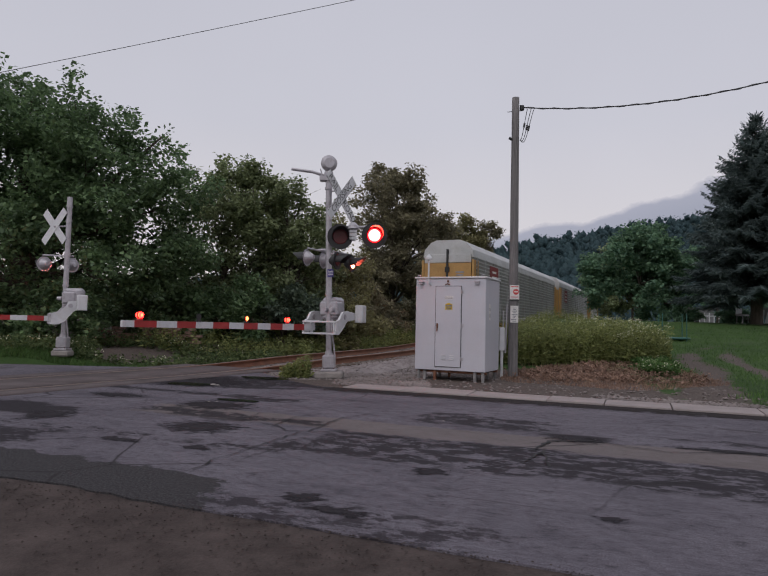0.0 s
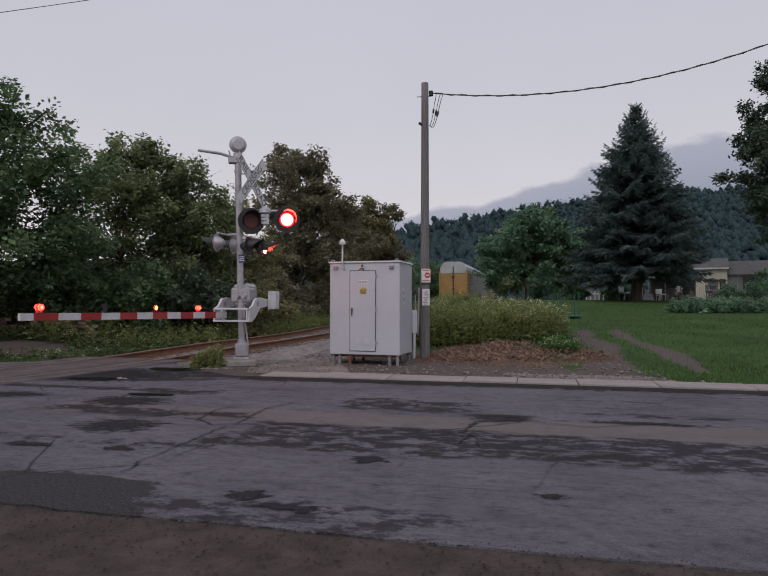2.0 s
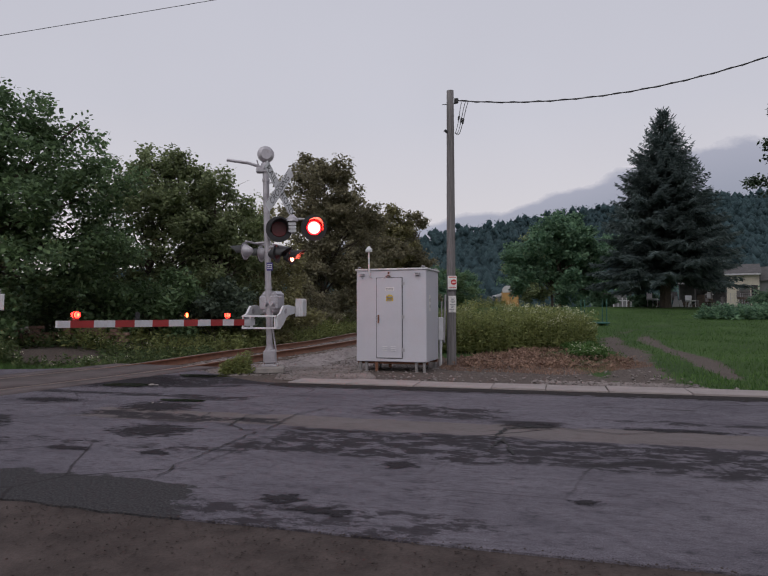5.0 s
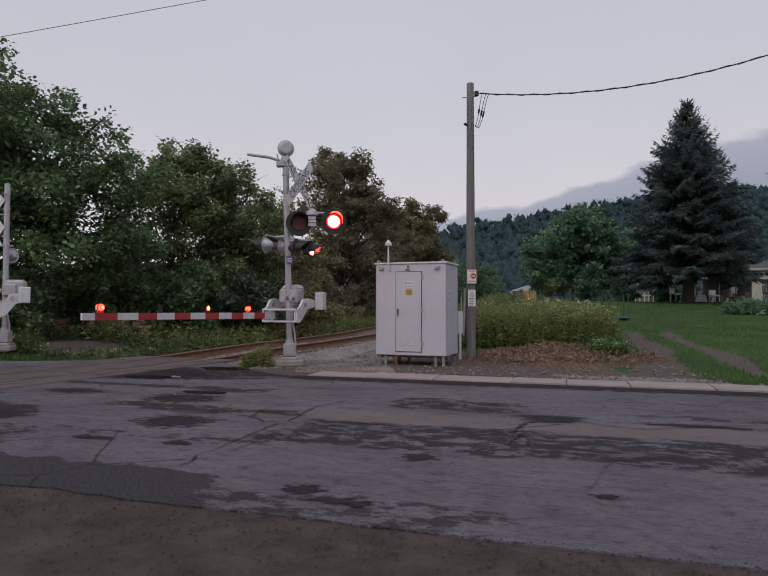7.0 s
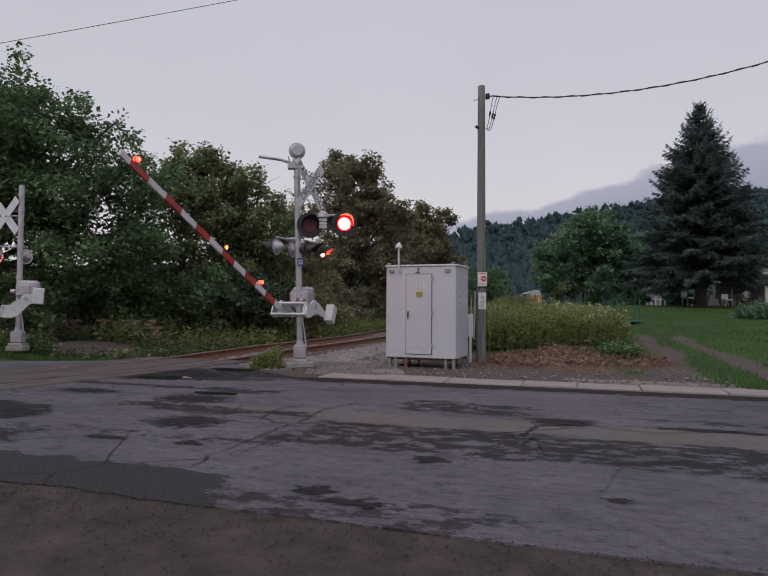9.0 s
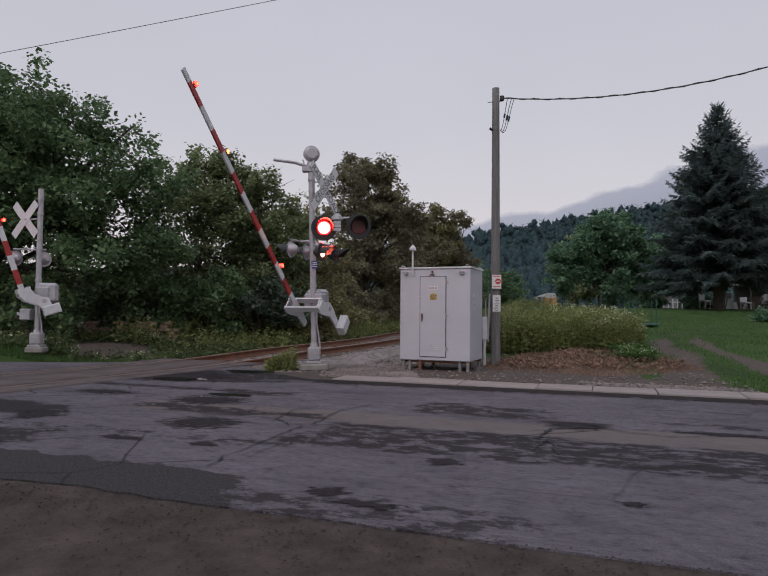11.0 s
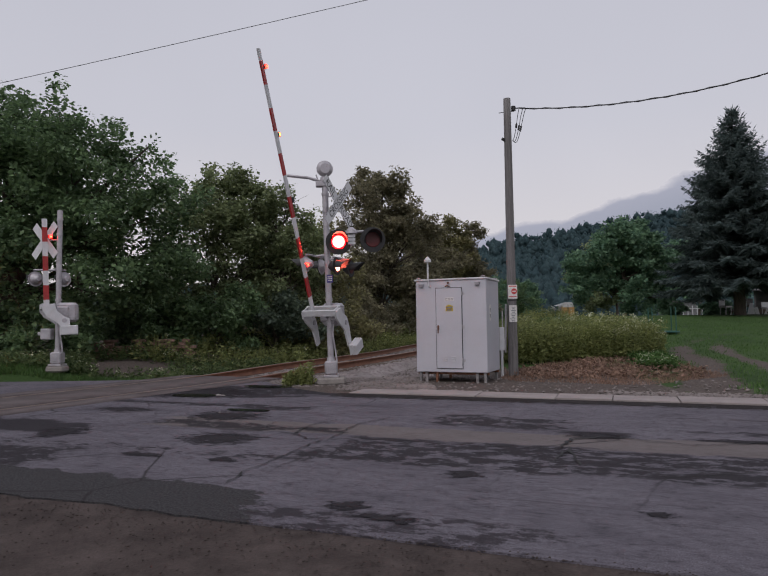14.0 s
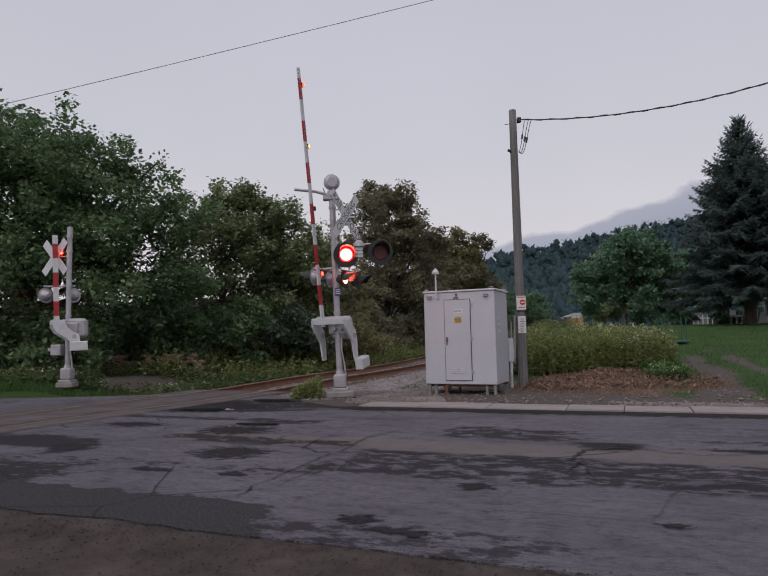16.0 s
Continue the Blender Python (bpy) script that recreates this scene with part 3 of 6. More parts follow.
def build_track():
    """Ballast bed, ties and two rails along the curve."""
    s0, s1 = 12.0, RUN[-1] - 3
    ss = np.concatenate([np.arange(s0, 90, 1.0), np.arange(90, s1, 4.0)])
    prof = [(-2.6, -0.42), (-1.75, -0.19), (1.75, -0.19), (2.6, -0.42)]
    vs, fs = [], []
    for s in ss:
        p, d = on_track(s), track_dir(s)
        nrm = np.array([-d[1], d[0]])
        for o, z in prof:
            q = p + nrm * o
            vs.append((q[0], q[1], max(rail_z(p[1]) + z, -0.3)))
    for i in range(len(ss) - 1):
        for k in range(3):
            a = i * 4 + k
            fs.append((a, a + 1, a + 5, a + 4))
    bed = cloud_mesh("rail_bed", vs, fs, M["ballast"])
    tagged(bed, "grey crushed-stone bed under the railway track", "track bed", kind="structure")
    for side, nm in ((-1, "near"), (1, "far")):
        root = thing("rail", pose(0, 0, 0), "rusty brown steel rail with a worn head on wooden ties", "rail", "rails", "structure")
        for nm2, mat, pr in (("rail_web", M["rust"], [(-0.07, -0.17), (-0.07, -0.155), (-0.012, -0.14), (-0.012, -0.045), (-0.036, -0.035), (-0.036, -0.004), (0.036, -0.004), (0.036, -0.035), (0.012, -0.045), (0.012, -0.14), (0.07, -0.155), (0.07, -0.17)]),
                             ("rail_head", M["railhead"], [(-0.034, -0.004), (-0.026, 0.003), (0.026, 0.003), (0.034, -0.004)])):
            vs, fs, k = [], [], len(pr)
            for s in ss:
                p, d = on_track(s), track_dir(s)
                nrm = np.array([-d[1], d[0]])
                for o, z in pr:
                    q = p + nrm * (side * 0.7525 + o)
                    vs.append((q[0], q[1], rail_z(p[1]) + z))
            for i in range(len(ss) - 1):
                for j in range(k - 1):
                    a = i * k + j
                    fs.append((a, a + 1, a + k + 1, a + k))
            cloud_mesh(nm2, vs, fs, mat, root)
    ties = thing("railway_ties", pose(0, 0, 0), "weathered dark wooden ties under the rails", "railway tie", kind="structure")
    bm = B()
    box(bm, 2.55, 0.22, 0.18, 0, 0, -0.35, 0.015)
    me = None
    rng = random.Random(8)
    s = 24.0
    for i in range(int((150 - s) / 0.53)):
        s += 0.53
        p, d = on_track(s), track_dir(s)
        if p[1] < 11.4 or i > 235:
            continue
        if me is None:
            o = part("tie", bm, M["tie"], ties)
            me = o.data
        else:
            o = new("tie", me)
            o.parent = ties
        o.matrix_basis = pose(p[0], p[1], rail_z(p[1]), 0, rng.uniform(-1, 1), math.degrees(math.atan2(d[1], d[0])) - 90 + rng.uniform(-1.5, 1.5))


def build_crossing_panels():
    """Brown worn panels between and beside the rails where the road crosses, with open flangeways."""
    ss = np.arange(8.0, 28.5, 0.5)
    ss = [q for q in ss if on_track(q)[1] < 12.2]
    for a, b in ((-1.35, -0.83), (-0.66, 0.66), (0.83, 1.35)):
        vs, fs = [], []
        for q in ss:
            p, d = on_track(q), track_dir(q)
            for o, z in ((a, -0.02), (a, 0.012), (b, 0.012), (b, -0.02)):
                vs.append((p[0] - d[1] * o, p[1] + d[0] * o, z))
        for i in range(len(ss) - 1):
            for k in range(3):
                e = i * 4 + k
                fs.append((e, e + 1, e + 5, e + 4))
        tagged(cloud_mesh("crossing_panel", vs, fs, M["panel"]), "worn brown crossing panel beside the rail", "crossing panel", kind="structure")
    for o in (-0.68, 0.68):
        vs, fs = [], []
        for q in ss:
            p, d = on_track(q), track_dir(q)
            for w in (-0.035, 0.035):
                vs.append((p[0] - d[1] * (o + w), p[1] + d[0] * (o + w), 0.006))
        for i in range(len(ss) - 1):
            fs.append((2 * i, 2 * i + 1, 2 * i + 3, 2 * i + 2))
        tagged(cloud_mesh("flangeway", vs, fs, M["crack"]), "dark open groove beside the rail", "flangeway", kind="structure")


def scatter_stones(name, count, where, size, mat, label, seed):
    rng = np.random.default_rng(seed)
    base = np.array([(0, 0, 0.8), (1, 0, 0), (0, 1, 0.1), (-1, 0.1, 0), (0, -1, 0), (0.1, 0, -0.6)])
    tri = np.array([(0, 1, 2), (0, 2, 3), (0, 3, 4), (0, 4, 1), (5, 2, 1), (5, 3, 2), (5, 4, 3), (5, 1, 4)])
    vs, fs = [], []
    for i, (x, y, z) in enumerate(where(rng, count)):
        s = size * rng.uniform(0.5, 1.5)
        a = rng.uniform(0, 6.28)
        r = np.array([(math.cos(a), -math.sin(a), 0), (math.sin(a), math.cos(a), 0), (0, 0, 1)])
        v = (base * rng.uniform(0.6, 1.3, (6, 3))) @ r * s * (1, 1, 0.7)
        vs.append(v + (x, y, z))
        fs.append(tri + 6 * i)
    ob = cloud_mesh(name, np.vstack(vs), np.vstack(fs), mat)
    return tagged(ob, label, "stones", kind="stuff")


def build_stones():
    def bed(rng, k):
        out = []
        while len(out) < k:
            s = 24 + 40 * rng.random() ** 1.5
            p, d = on_track(s), track_dir(s)
            o = rng.uniform(-2.4, 4.2)
            x, y = p[0] + d[1] * o, p[1] - d[0] * o
            if y > 11.6 and abs(abs(o) - 0.75) > 0.08:
                z = rail_z(p[1]) - 0.19 - max(0, abs(o) - 1.75) * 0.27
                out.append((x, y, max(z, float(ground_z(x, y)))))
        return out

    def yard(rng, k):
        out = []
        while len(out) < k:
            x, y = rng.uniform(-2.2, 6.6), rng.uniform(6.5, 13)
            if y < kerb_y(x) + 0.75 or (x < -0.6 and y < 9.9):
                continue
            dens = 0.9 if x < 1.2 else (0.9 if 3.8 < x < 6.2 and y < kerb_y(x) + 1.8 else 0.05)
            if rng.random() < dens:
                out.append((x, y, float(ground_z(x, y))))
        return out

    def edge(rng, k):
        return [(x, 1.5 - 0.4 * (x + 0.4) - abs(rng.normal(0, 0.5)), 0.0) for x in rng.uniform(-5, 2, k)]

    scatter_stones("ballast_stones", 17000, bed, 0.045, M["ballast"], "loose grey ballast stones along the track", 1)
    scatter_stones("yard_gravel", 6000, yard, 0.032, M["yard_stone"], "loose gravel on the dirt beside the case", 2)
    scatter_stones("shoulder_gravel", 2500, edge, 0.007, M["shoulder"], "fine brown gravel at the road's edge", 3)


build_ground()
build_road()
build_pavement()
build_track()
build_crossing_panels()
build_stones()


# ---- signals ----
ROAD = Vector((0.9267, -0.3759, 0))     # along the road
ROAD_DEG = math.degrees(math.atan2(ROAD.y, ROAD.x))
BULBS = {"right": [], "left": []}
LAMPS_ONE = [(4.9, ""), (3.74, "left"), (2.54, "right"), (1.26, "")]     # place along the arm, and when it flashes


def disc(bm, r, depth, y0, seg=28, r2=None):
    """A round plate round the y axis, its front towards -y."""
    rod(bm, (0, y0 + depth, 0), (0, y0, 0), r, r if r2 is None else r2, seg)
    return bm


def signal_lamp(mast, m, shell_mat, phase, hood_len=0.3, k=1.0):
    """A round flashing lamp that faces -y: backing plate, housing, hood, lens and the glowing bulb behind or before it."""
    bm = disc(B(), 0.255 * k, 0.012, 0)
    plate = part("signal_lamp", bm, M["black_paint"], mast, "round black-backed railway flasher")
    plate.matrix_basis = m
    bm = disc(B(), 0.25 * k, 0.004, 0.0125)
    disc(bm, 0.13 * k, 0.1, 0.017, 24, 0.2 * k)
    disc(bm, 0.07 * k, 0.05, 0.115, 16, 0.13 * k)
    part("housing", bm, shell_mat, plate)
    bm = B()
    n = 16
    for i in range(n):
        a0, a1 = radians(-20 + 220 * i / n), radians(-20 + 220 * (i + 1) / n)
        for r in (0.165 * k, 0.172 * k):
            q = [(r * math.cos(a), y, r * math.sin(a)) for a, y in ((a0, -0.005), (a1, -0.005), (a1, -hood_len * (0.45 + 0.55 * math.sin(max(0, min(math.pi, a1))))), (a0, -hood_len * (0.45 + 0.55 * math.sin(max(0, min(math.pi, a0))))))]
            bm.faces.new([bm.verts.new(c) for c in q])
    part("hood", bm, M["black_paint"], plate)
    bm = disc(B(), 0.152 * k, 0.008, -0.012, 28, 0.14 * k)
    part("lens", bm, M["dark_lens"], plate, "dark red glass lens")
    bm = disc(B(), 0.14 * k, 0.004, -0.002, 28, 0.135 * k)
    bulb = part("bulb", bm, M["red_lit"], plate, "glowing red signal light")
    BULBS[phase].append((bulb, (0, -0.014, 0), (0, 0.012, 0)))
    return plate


def text_mesh(body, size, mat, parent, m, depth=0.001, name="lettering"):
    cu = bpy.data.curves.new(name, "FONT")
    cu.body, cu.size, cu.align_x, cu.align_y, cu.extrude = body, size, "CENTER", "CENTER", depth
    tmp = bpy.data.objects.new(name, cu)
    scene.collection.objects.link(tmp)
    me = bpy.data.meshes.new_from_object(tmp.evaluated_get(bpy.context.evaluated_depsgraph_get()))
    bpy.data.objects.remove(tmp)
    ob = mesh_object(name, me, mat, parent)
    ob.matrix_basis = m
    return ob


def blade(parent, m, words, span=1.22):
    bm = box(B(), span, 0.006, 0.2, 0, 0, -0.1)
    b = part("crossbuck_blade", bm, M["white_paint"], parent, "white crossbuck blade with black lettering" if words else "plain back of a white crossbuck blade")
    b.matrix_basis = m
    for x, word in words:
        text_mesh(word, 0.185, M["black_paint"], b, pose(x, -0.0045, 0, 90, 0, 0))
    if words:
        bm = B()
        for z in (-0.095, 0.091):
            box(bm, 1.21, 0.002, 0.006, 0, -0.0045, z)
        part("border", bm, M["black_paint"], b)
    return b


def mast_pole(root, h, r=0.06, foot=0.56):
    bm = B()
    rod(bm, (0, 0, 0.42), (0, 0, h), r, r, 20)
    part("mast", bm, M["aluminium"], root, smooth=False)
    bm = B()
    box(bm, 0.3, 0.3, 0.05, 0, 0, 0.11, 0.008)
    box(bm, 0.25, 0.25, 0.27, 0, 0, 0.16, 0.03)
    rod(bm, (0, 0, 0.43), (0, 0, 0.5), 0.085, 0.075, 20)
    part("mast_base", bm, M["aluminium"], root, "cast base with an access door")
    bm = B()
    box(bm, 0.1, 0.012, 0.14, 0.0, -0.131, 0.22, 0.004)
    part("access_door", bm, M["aluminium"], root)
    bm = B()
    box(bm, foot, foot * 0.82, 0.14, 0, 0, -0.03, 0.03)
    part("foundation", bm, M["concrete"], root, "low concrete foundation block")
    for x in (-0.1, 0.1):
        for y in (-0.1, 0.1):
            bm = rod(B(), (x, y, 0.12), (x, y, 0.2), 0.012, 0.012, 6)
            part("bolt", bm, M["rust"], root)
    for z in (h - 0.25, h - 0.6, 2.35, 1.62):
        bm = rod(B(), (0, 0, z), (0, 0, z + 0.05), r + 0.012, r + 0.012, 16)
        part("clamp", bm, M["aluminium"], root)
    bm = B()
    path_rod(bm, [(0.12, -0.02, 0.4), (0.1, -0.02, 0.62), (0.06, -0.05, 0.9), (0.07, -0.03, 1.15)], 0.018)
    part("conduit", bm, M["aluminium"], root, "grey flexible cable conduit")


def gate_arm(root, length, stripe, lamps, tip_h=0.084, root_h=0.12, zc=-0.22, y0=-0.2, tail=1.0):
    """The swinging arm: local x along the arm, y along the road, pivot at the origin; the beam runs zc below it."""
    th = 0.03
    x0 = 0.22
    cuts = [length, length - 0.2]
    while cuts[-1] - stripe > x0 + 0.05:
        cuts.append(cuts[-1] - stripe)
    cuts.append(x0)
    arm = None
    for n in range(len(cuts) - 1, 0, -1):
        x, x2 = cuts[n], cuts[n - 1]
        h1 = root_h + (tip_h - root_h) * (x - x0) / (length - x0)
        h2 = root_h + (tip_h - root_h) * (x2 - x0) / (length - x0)
        bm = B()
        vs = [bm.verts.new((xx, y0 + s * th / 2, zc + hh * v)) for xx, hh in ((x, h1), (x2, h2)) for s in (-1, 1) for v in (-0.5, 0.5)]
        for f in ((0, 1, 3, 2), (4, 6, 7, 5), (0, 2, 6, 4), (1, 5, 7, 3), (0, 4, 5, 1), (2, 3, 7, 6)):
            bm.faces.new([vs[i] for i in f])
        mat = M["white_paint"] if n % 2 else M["red_tape"]
        if arm is None:
            arm = part("gate_arm", bm, mat, root, "red and white striped crossing gate arm")
        else:
            part("stripe", bm, mat, arm)
    bm = B()
    for z in (zc - 0.13, zc + 0.1):
        box(bm, 0.12, 0.72, 0.035, 0.34, -0.02, z, 0.004)
    for y in (-0.36, -0.2, 0.3):
        box(bm, 0.1, 0.02, 0.2, 0.34, y, zc - 0.1)
    part("cross_frame", bm, M["white_paint"], arm, "white channel frame that holds the beam")
    for y in (-0.37, 0.33):
        bm = B()
        pts = [(0.36, zc - 0.13), (0.36, zc + 0.12), (0.22, zc + 0.17), (0.1, zc + 0.3), (0.05, 0.1), (-0.14, 0.12), (-0.5, 0.09), (-0.5, -0.04), (-0.13, -0.09), (-0.06, -0.14), (0.1, zc - 0.05), (0.24, zc - 0.13)]
        pts = [(px * tail if px < -0.2 else px, pz) for px, pz in pts]
        a = [bm.verts.new((px, y - 0.02, pz)) for px, pz in pts]
        b = [bm.verts.new((px, y + 0.02, pz)) for px, pz in pts]
        bm.faces.new(a)
        bm.faces.new(b[::-1])
        for i in range(len(pts)):
            j = (i + 1) % len(pts)
            bm.faces.new((a[j], a[i], b[i], b[j]))
        part("counterweight_arm", bm, M["white_paint"], arm)
        bm = rod(B(), (0, y - 0.035, 0), (0, y + 0.035, 0), 0.05, 0.05, 14)
        part("pivot_cap", bm, M["aluminium"], arm)
    bm = B()
    box(bm, 0.2, 0.17, 0.35, -0.56 * tail, 0.44, -0.1, 0.012)
    for i in range(3):
        box(bm, 0.215, 0.03, 0.36, -0.56 * tail, 0.38 + 0.055 * i, -0.105)
    part("counterweight", bm, M["white_paint"], arm, "stack of white counterweight plates")
    made = []
    for i, (lx, phase) in enumerate(lamps):
        h = (root_h + (tip_h - root_h) * (lx - x0) / (length - x0)) / 2
        bm = B()
        box(bm, 0.07, 0.05, 0.03, lx, y0, zc + h, 0.004)
        for s in (-1, 1):
            rod(bm, (lx, y0 + s * 0.004, zc + h + 0.07), (lx, y0 + s * 0.009, zc + h + 0.07), 0.046, 0.046, 16)
        part("lamp_housing", bm, M["black_paint"] if phase else M["sign_red"], arm, "small red gate lamp")
        bm = rod(B(), (0, -0.036, 0), (0, 0.036, 0), 0.037, 0.037, 16)
        bulb = part("bulb", bm, M["amber_lit"], arm, "glowing red gate light")
        up = (lx, y0, zc + h + 0.07)
        if phase:
            bulb.data.transform(Matrix.Diagonal((1, 0.33, 1, 1)))
            BULBS[phase].append((bulb, up, (lx, y0, zc)))
        else:
            bulb.matrix_basis = pose(*up)
    return arm


def gate_machine(root, turn):
    """The fixed drive housing on the mast behind the pivot."""
    bm = B()
    box(bm, 0.44, 0.34, 0.46, 0.2, 0.0, 1.12, 0.06)
    box(bm, 0.3, 0.4, 0.3, 0.1, 0.0, 1.2, 0.04)
    o = part("gate_machine", bm, M["aluminium"], root, "grey rounded drive housing of the gate")
    o.matrix_basis = pose(0, 0, 0, 0, 0, turn)
    for y in (-0.12, 0.02):
        bm = rod(B(), (-0.06, y, 1.33), (-0.16, y, 1.33), 0.05, 0.04, 14)
        k = part("drive_cover", bm, M["aluminium"], root)
        k.matrix_basis = pose(0, 0, 0, 0, 0, turn)


def build_crossing_signal():
    root = thing("crossing_signal", pose(-0.75, 10.32, 0, 0, -1.6, 0), "railroad crossing signal with crossbuck, flashers, bell and gate arm", "crossing signal", "crossing signals")
    mast_pole(root, 4.0, 0.062)
    gate_machine(root, 68)
    # bell and its bracket
    bm = B()
    rod(bm, (0, 0, 4.0), (0, 0, 4.12), 0.1, 0.085, 16)
    part("bell_bracket", bm, M["aluminium"], root)
    bm = B()
    disc(bm, 0.165, 0.03, -0.07, 28)
    disc(bm, 0.16, 0.05, -0.12, 28, 0.1)
    disc(bm, 0.13, 0.09, -0.04, 24, 0.15)
    o = part("bell", bm, M["aluminium"], root, "round grey crossing bell")
    o.matrix_basis = pose(0.0, 0, 4.28, 0, 0, 12)
    bm = B()
    path_rod(bm, [(-0.02, 0, 4.02), (-0.32, -0.05, 4.11), (-0.74, -0.1, 4.16)], 0.03)
    rod(bm, (-0.13, 0, 4.05), (-0.17, 0, 4.18), 0.012)
    part("light_arm", bm, M["aluminium"], root, "short grey bracket arm")
    bm = box(B(), 0.28, 0.16, 0.1, -0.04, 0, 3.93, 0.01)
    part("junction_box", bm, M["aluminium"], root)
    # crossbuck, faces along the road
    cb = pose(0, 0, 0, 0, 0, ROAD_DEG + 80)
    face = Matrix.Translation(ROAD * 0.26 + Vector((0.02, 0, 3.58))) @ cb
    blade(root, face @ pose(0, 0, 0, 0, 45, 0), [(-0.36, "RAIL"), (0.36, "ROAD")])
    blade(root, face @ pose(0, -0.012, 0, 0, -45, 0), [(0, "CROSSING")])
    for z in (3.72, 3.45):
        bm = rod(B(), (0, 0, z), tuple(ROAD * 0.25 + Vector((0, 0, z))), 0.015)
        part("sign_bracket", bm, M["aluminium"], root)
    # pair that faces the side street
    bm = B()
    rod(bm, (0, -0.02, 2.72), (0.2, -0.1, 2.92), 0.025)
    rod(bm, (0.1, -0.1, 2.98), (0.92, -0.1, 2.98), 0.024)
    rod(bm, (0.5, -0.1, 2.7), (0.5, -0.1, 2.95), 0.045)
    rod(bm, (0.5, -0.1, 2.94), (0.5, -0.1, 3.0), 0.12, 0.11, 20)
    rod(bm, (0.5, -0.1, 3.0), (0.5, -0.1, 3.07), 0.11, 0.04, 20)
    part("crossarm", bm, M["aluminium"], root, "grey crossarm for a pair of flashers")
    for k in range(3):
        bm = box(B(), 0.15, 0.008, 0.055, 0.5, -0.16, 2.72 + 0.07 * k)
        part("notice_strip", bm, M["white_paint"], root, "small white notice strip under the crossarm")
    signal_lamp(root, pose(0.24, -0.16, 2.78, 0, 0, 8), M["black_paint"], "left")
    signal_lamp(root, pose(0.92, -0.16, 2.8, 0, 0, 8), M["black_paint"], "right")
    # pairs that face up and down the road
    n = Vector((0.3759, 0.9267, 0))
    for sign, z, shell, off in ((1, 2.27, M["black_paint"], 0.3), (-1, 2.36, M["aluminium"], 0.26)):
        bm = rod(B(), tuple(ROAD * sign * off - n * 0.4 + Vector((0, 0, z + 0.18))), tuple(ROAD * sign * off + n * 0.4 + Vector((0, 0, z + 0.18))), 0.02)
        rod(bm, (0, 0, z + 0.18), tuple(ROAD * sign * off + Vector((0, 0, z + 0.18))), 0.025)
        part("crossarm", bm, M["aluminium"], root)
        for k, ph in ((-0.34, "left"), (0.34, "right")):
            c = ROAD * sign * (off + 0.06) + n * k
            signal_lamp(root, pose(c.x, c.y, z, 0, 0, ROAD_DEG + (90 if sign > 0 else -90)), shell, ph, 0.3, 0.68)
    bm = box(B(), 0.12, 0.006, 0.16, 0.04, -0.075, 1.98)
    o = part("emergency_plate", bm, M["sign_blue"], root, "small blue notice plate")
    bm = B()
    for i in range(3):
        box(bm, 0.09, 0.003, 0.014, 0.04, -0.08, 2.02 + 0.035 * i)
    part("print", bm, M["sign_white"], o)
    arm = gate_arm(root, 5.2, 0.395, LAMPS_ONE)
    return root, arm


def build_far_signal():
    root = thing("crossing_signal", pose(-7.26, 12.62, 0.16), "railroad crossing signal seen from behind with a short gate arm", "crossing signal", "crossing signals")
    mast_pole(root, 3.76, 0.06, 0.4)
    gate_machine(root, 20)
    face = pose(-0.4, 0.1, 3.06, 0, 0, 154)
    blade(root, face @ pose(0, 0, 0, 0, 45, 0), [], 1.06)
    blade(root, face @ pose(0, -0.012, 0, 0, -45, 0), [], 1.06)
    bm = rod(B(), (0, 0, 3.06), (-0.4, 0.1, 3.06), 0.02)
    part("sign_bracket", bm, M["aluminium"], root)
    bm = B()
    rod(bm, (-0.62, 0.05, 2.36), (0.06, 0.2, 2.36), 0.02)
    part("crossarm", bm, M["aluminium"], root)
    signal_lamp(root, pose(-0.6, 0.1, 2.15, 0, 0, 236), M["aluminium"], "left", 0.3, 0.72)
    signal_lamp(root, pose(-0.02, 0.26, 2.15, 0, 0, 236), M["aluminium"], "right", 0.3, 0.72)
    bm = box(B(), 0.24, 0.2, 0.26, -0.22, -0.04, 0.72, 0.02)
    box(bm, 0.16, 0.05, 0.08, -0.36, -0.04, 0.82, 0.01)
    part("junction_box", bm, M["aluminium"], root, "small grey junction box low on the mast")
    arm = gate_arm(root, 2.4, 0.34, [(1.98, "")], 0.11, 0.12, -0.31, -0.17, 0.4)
    return root, arm


SIGNAL, ARM = build_crossing_signal()
FAR_SIGNAL, FAR_ARM = build_far_signal()


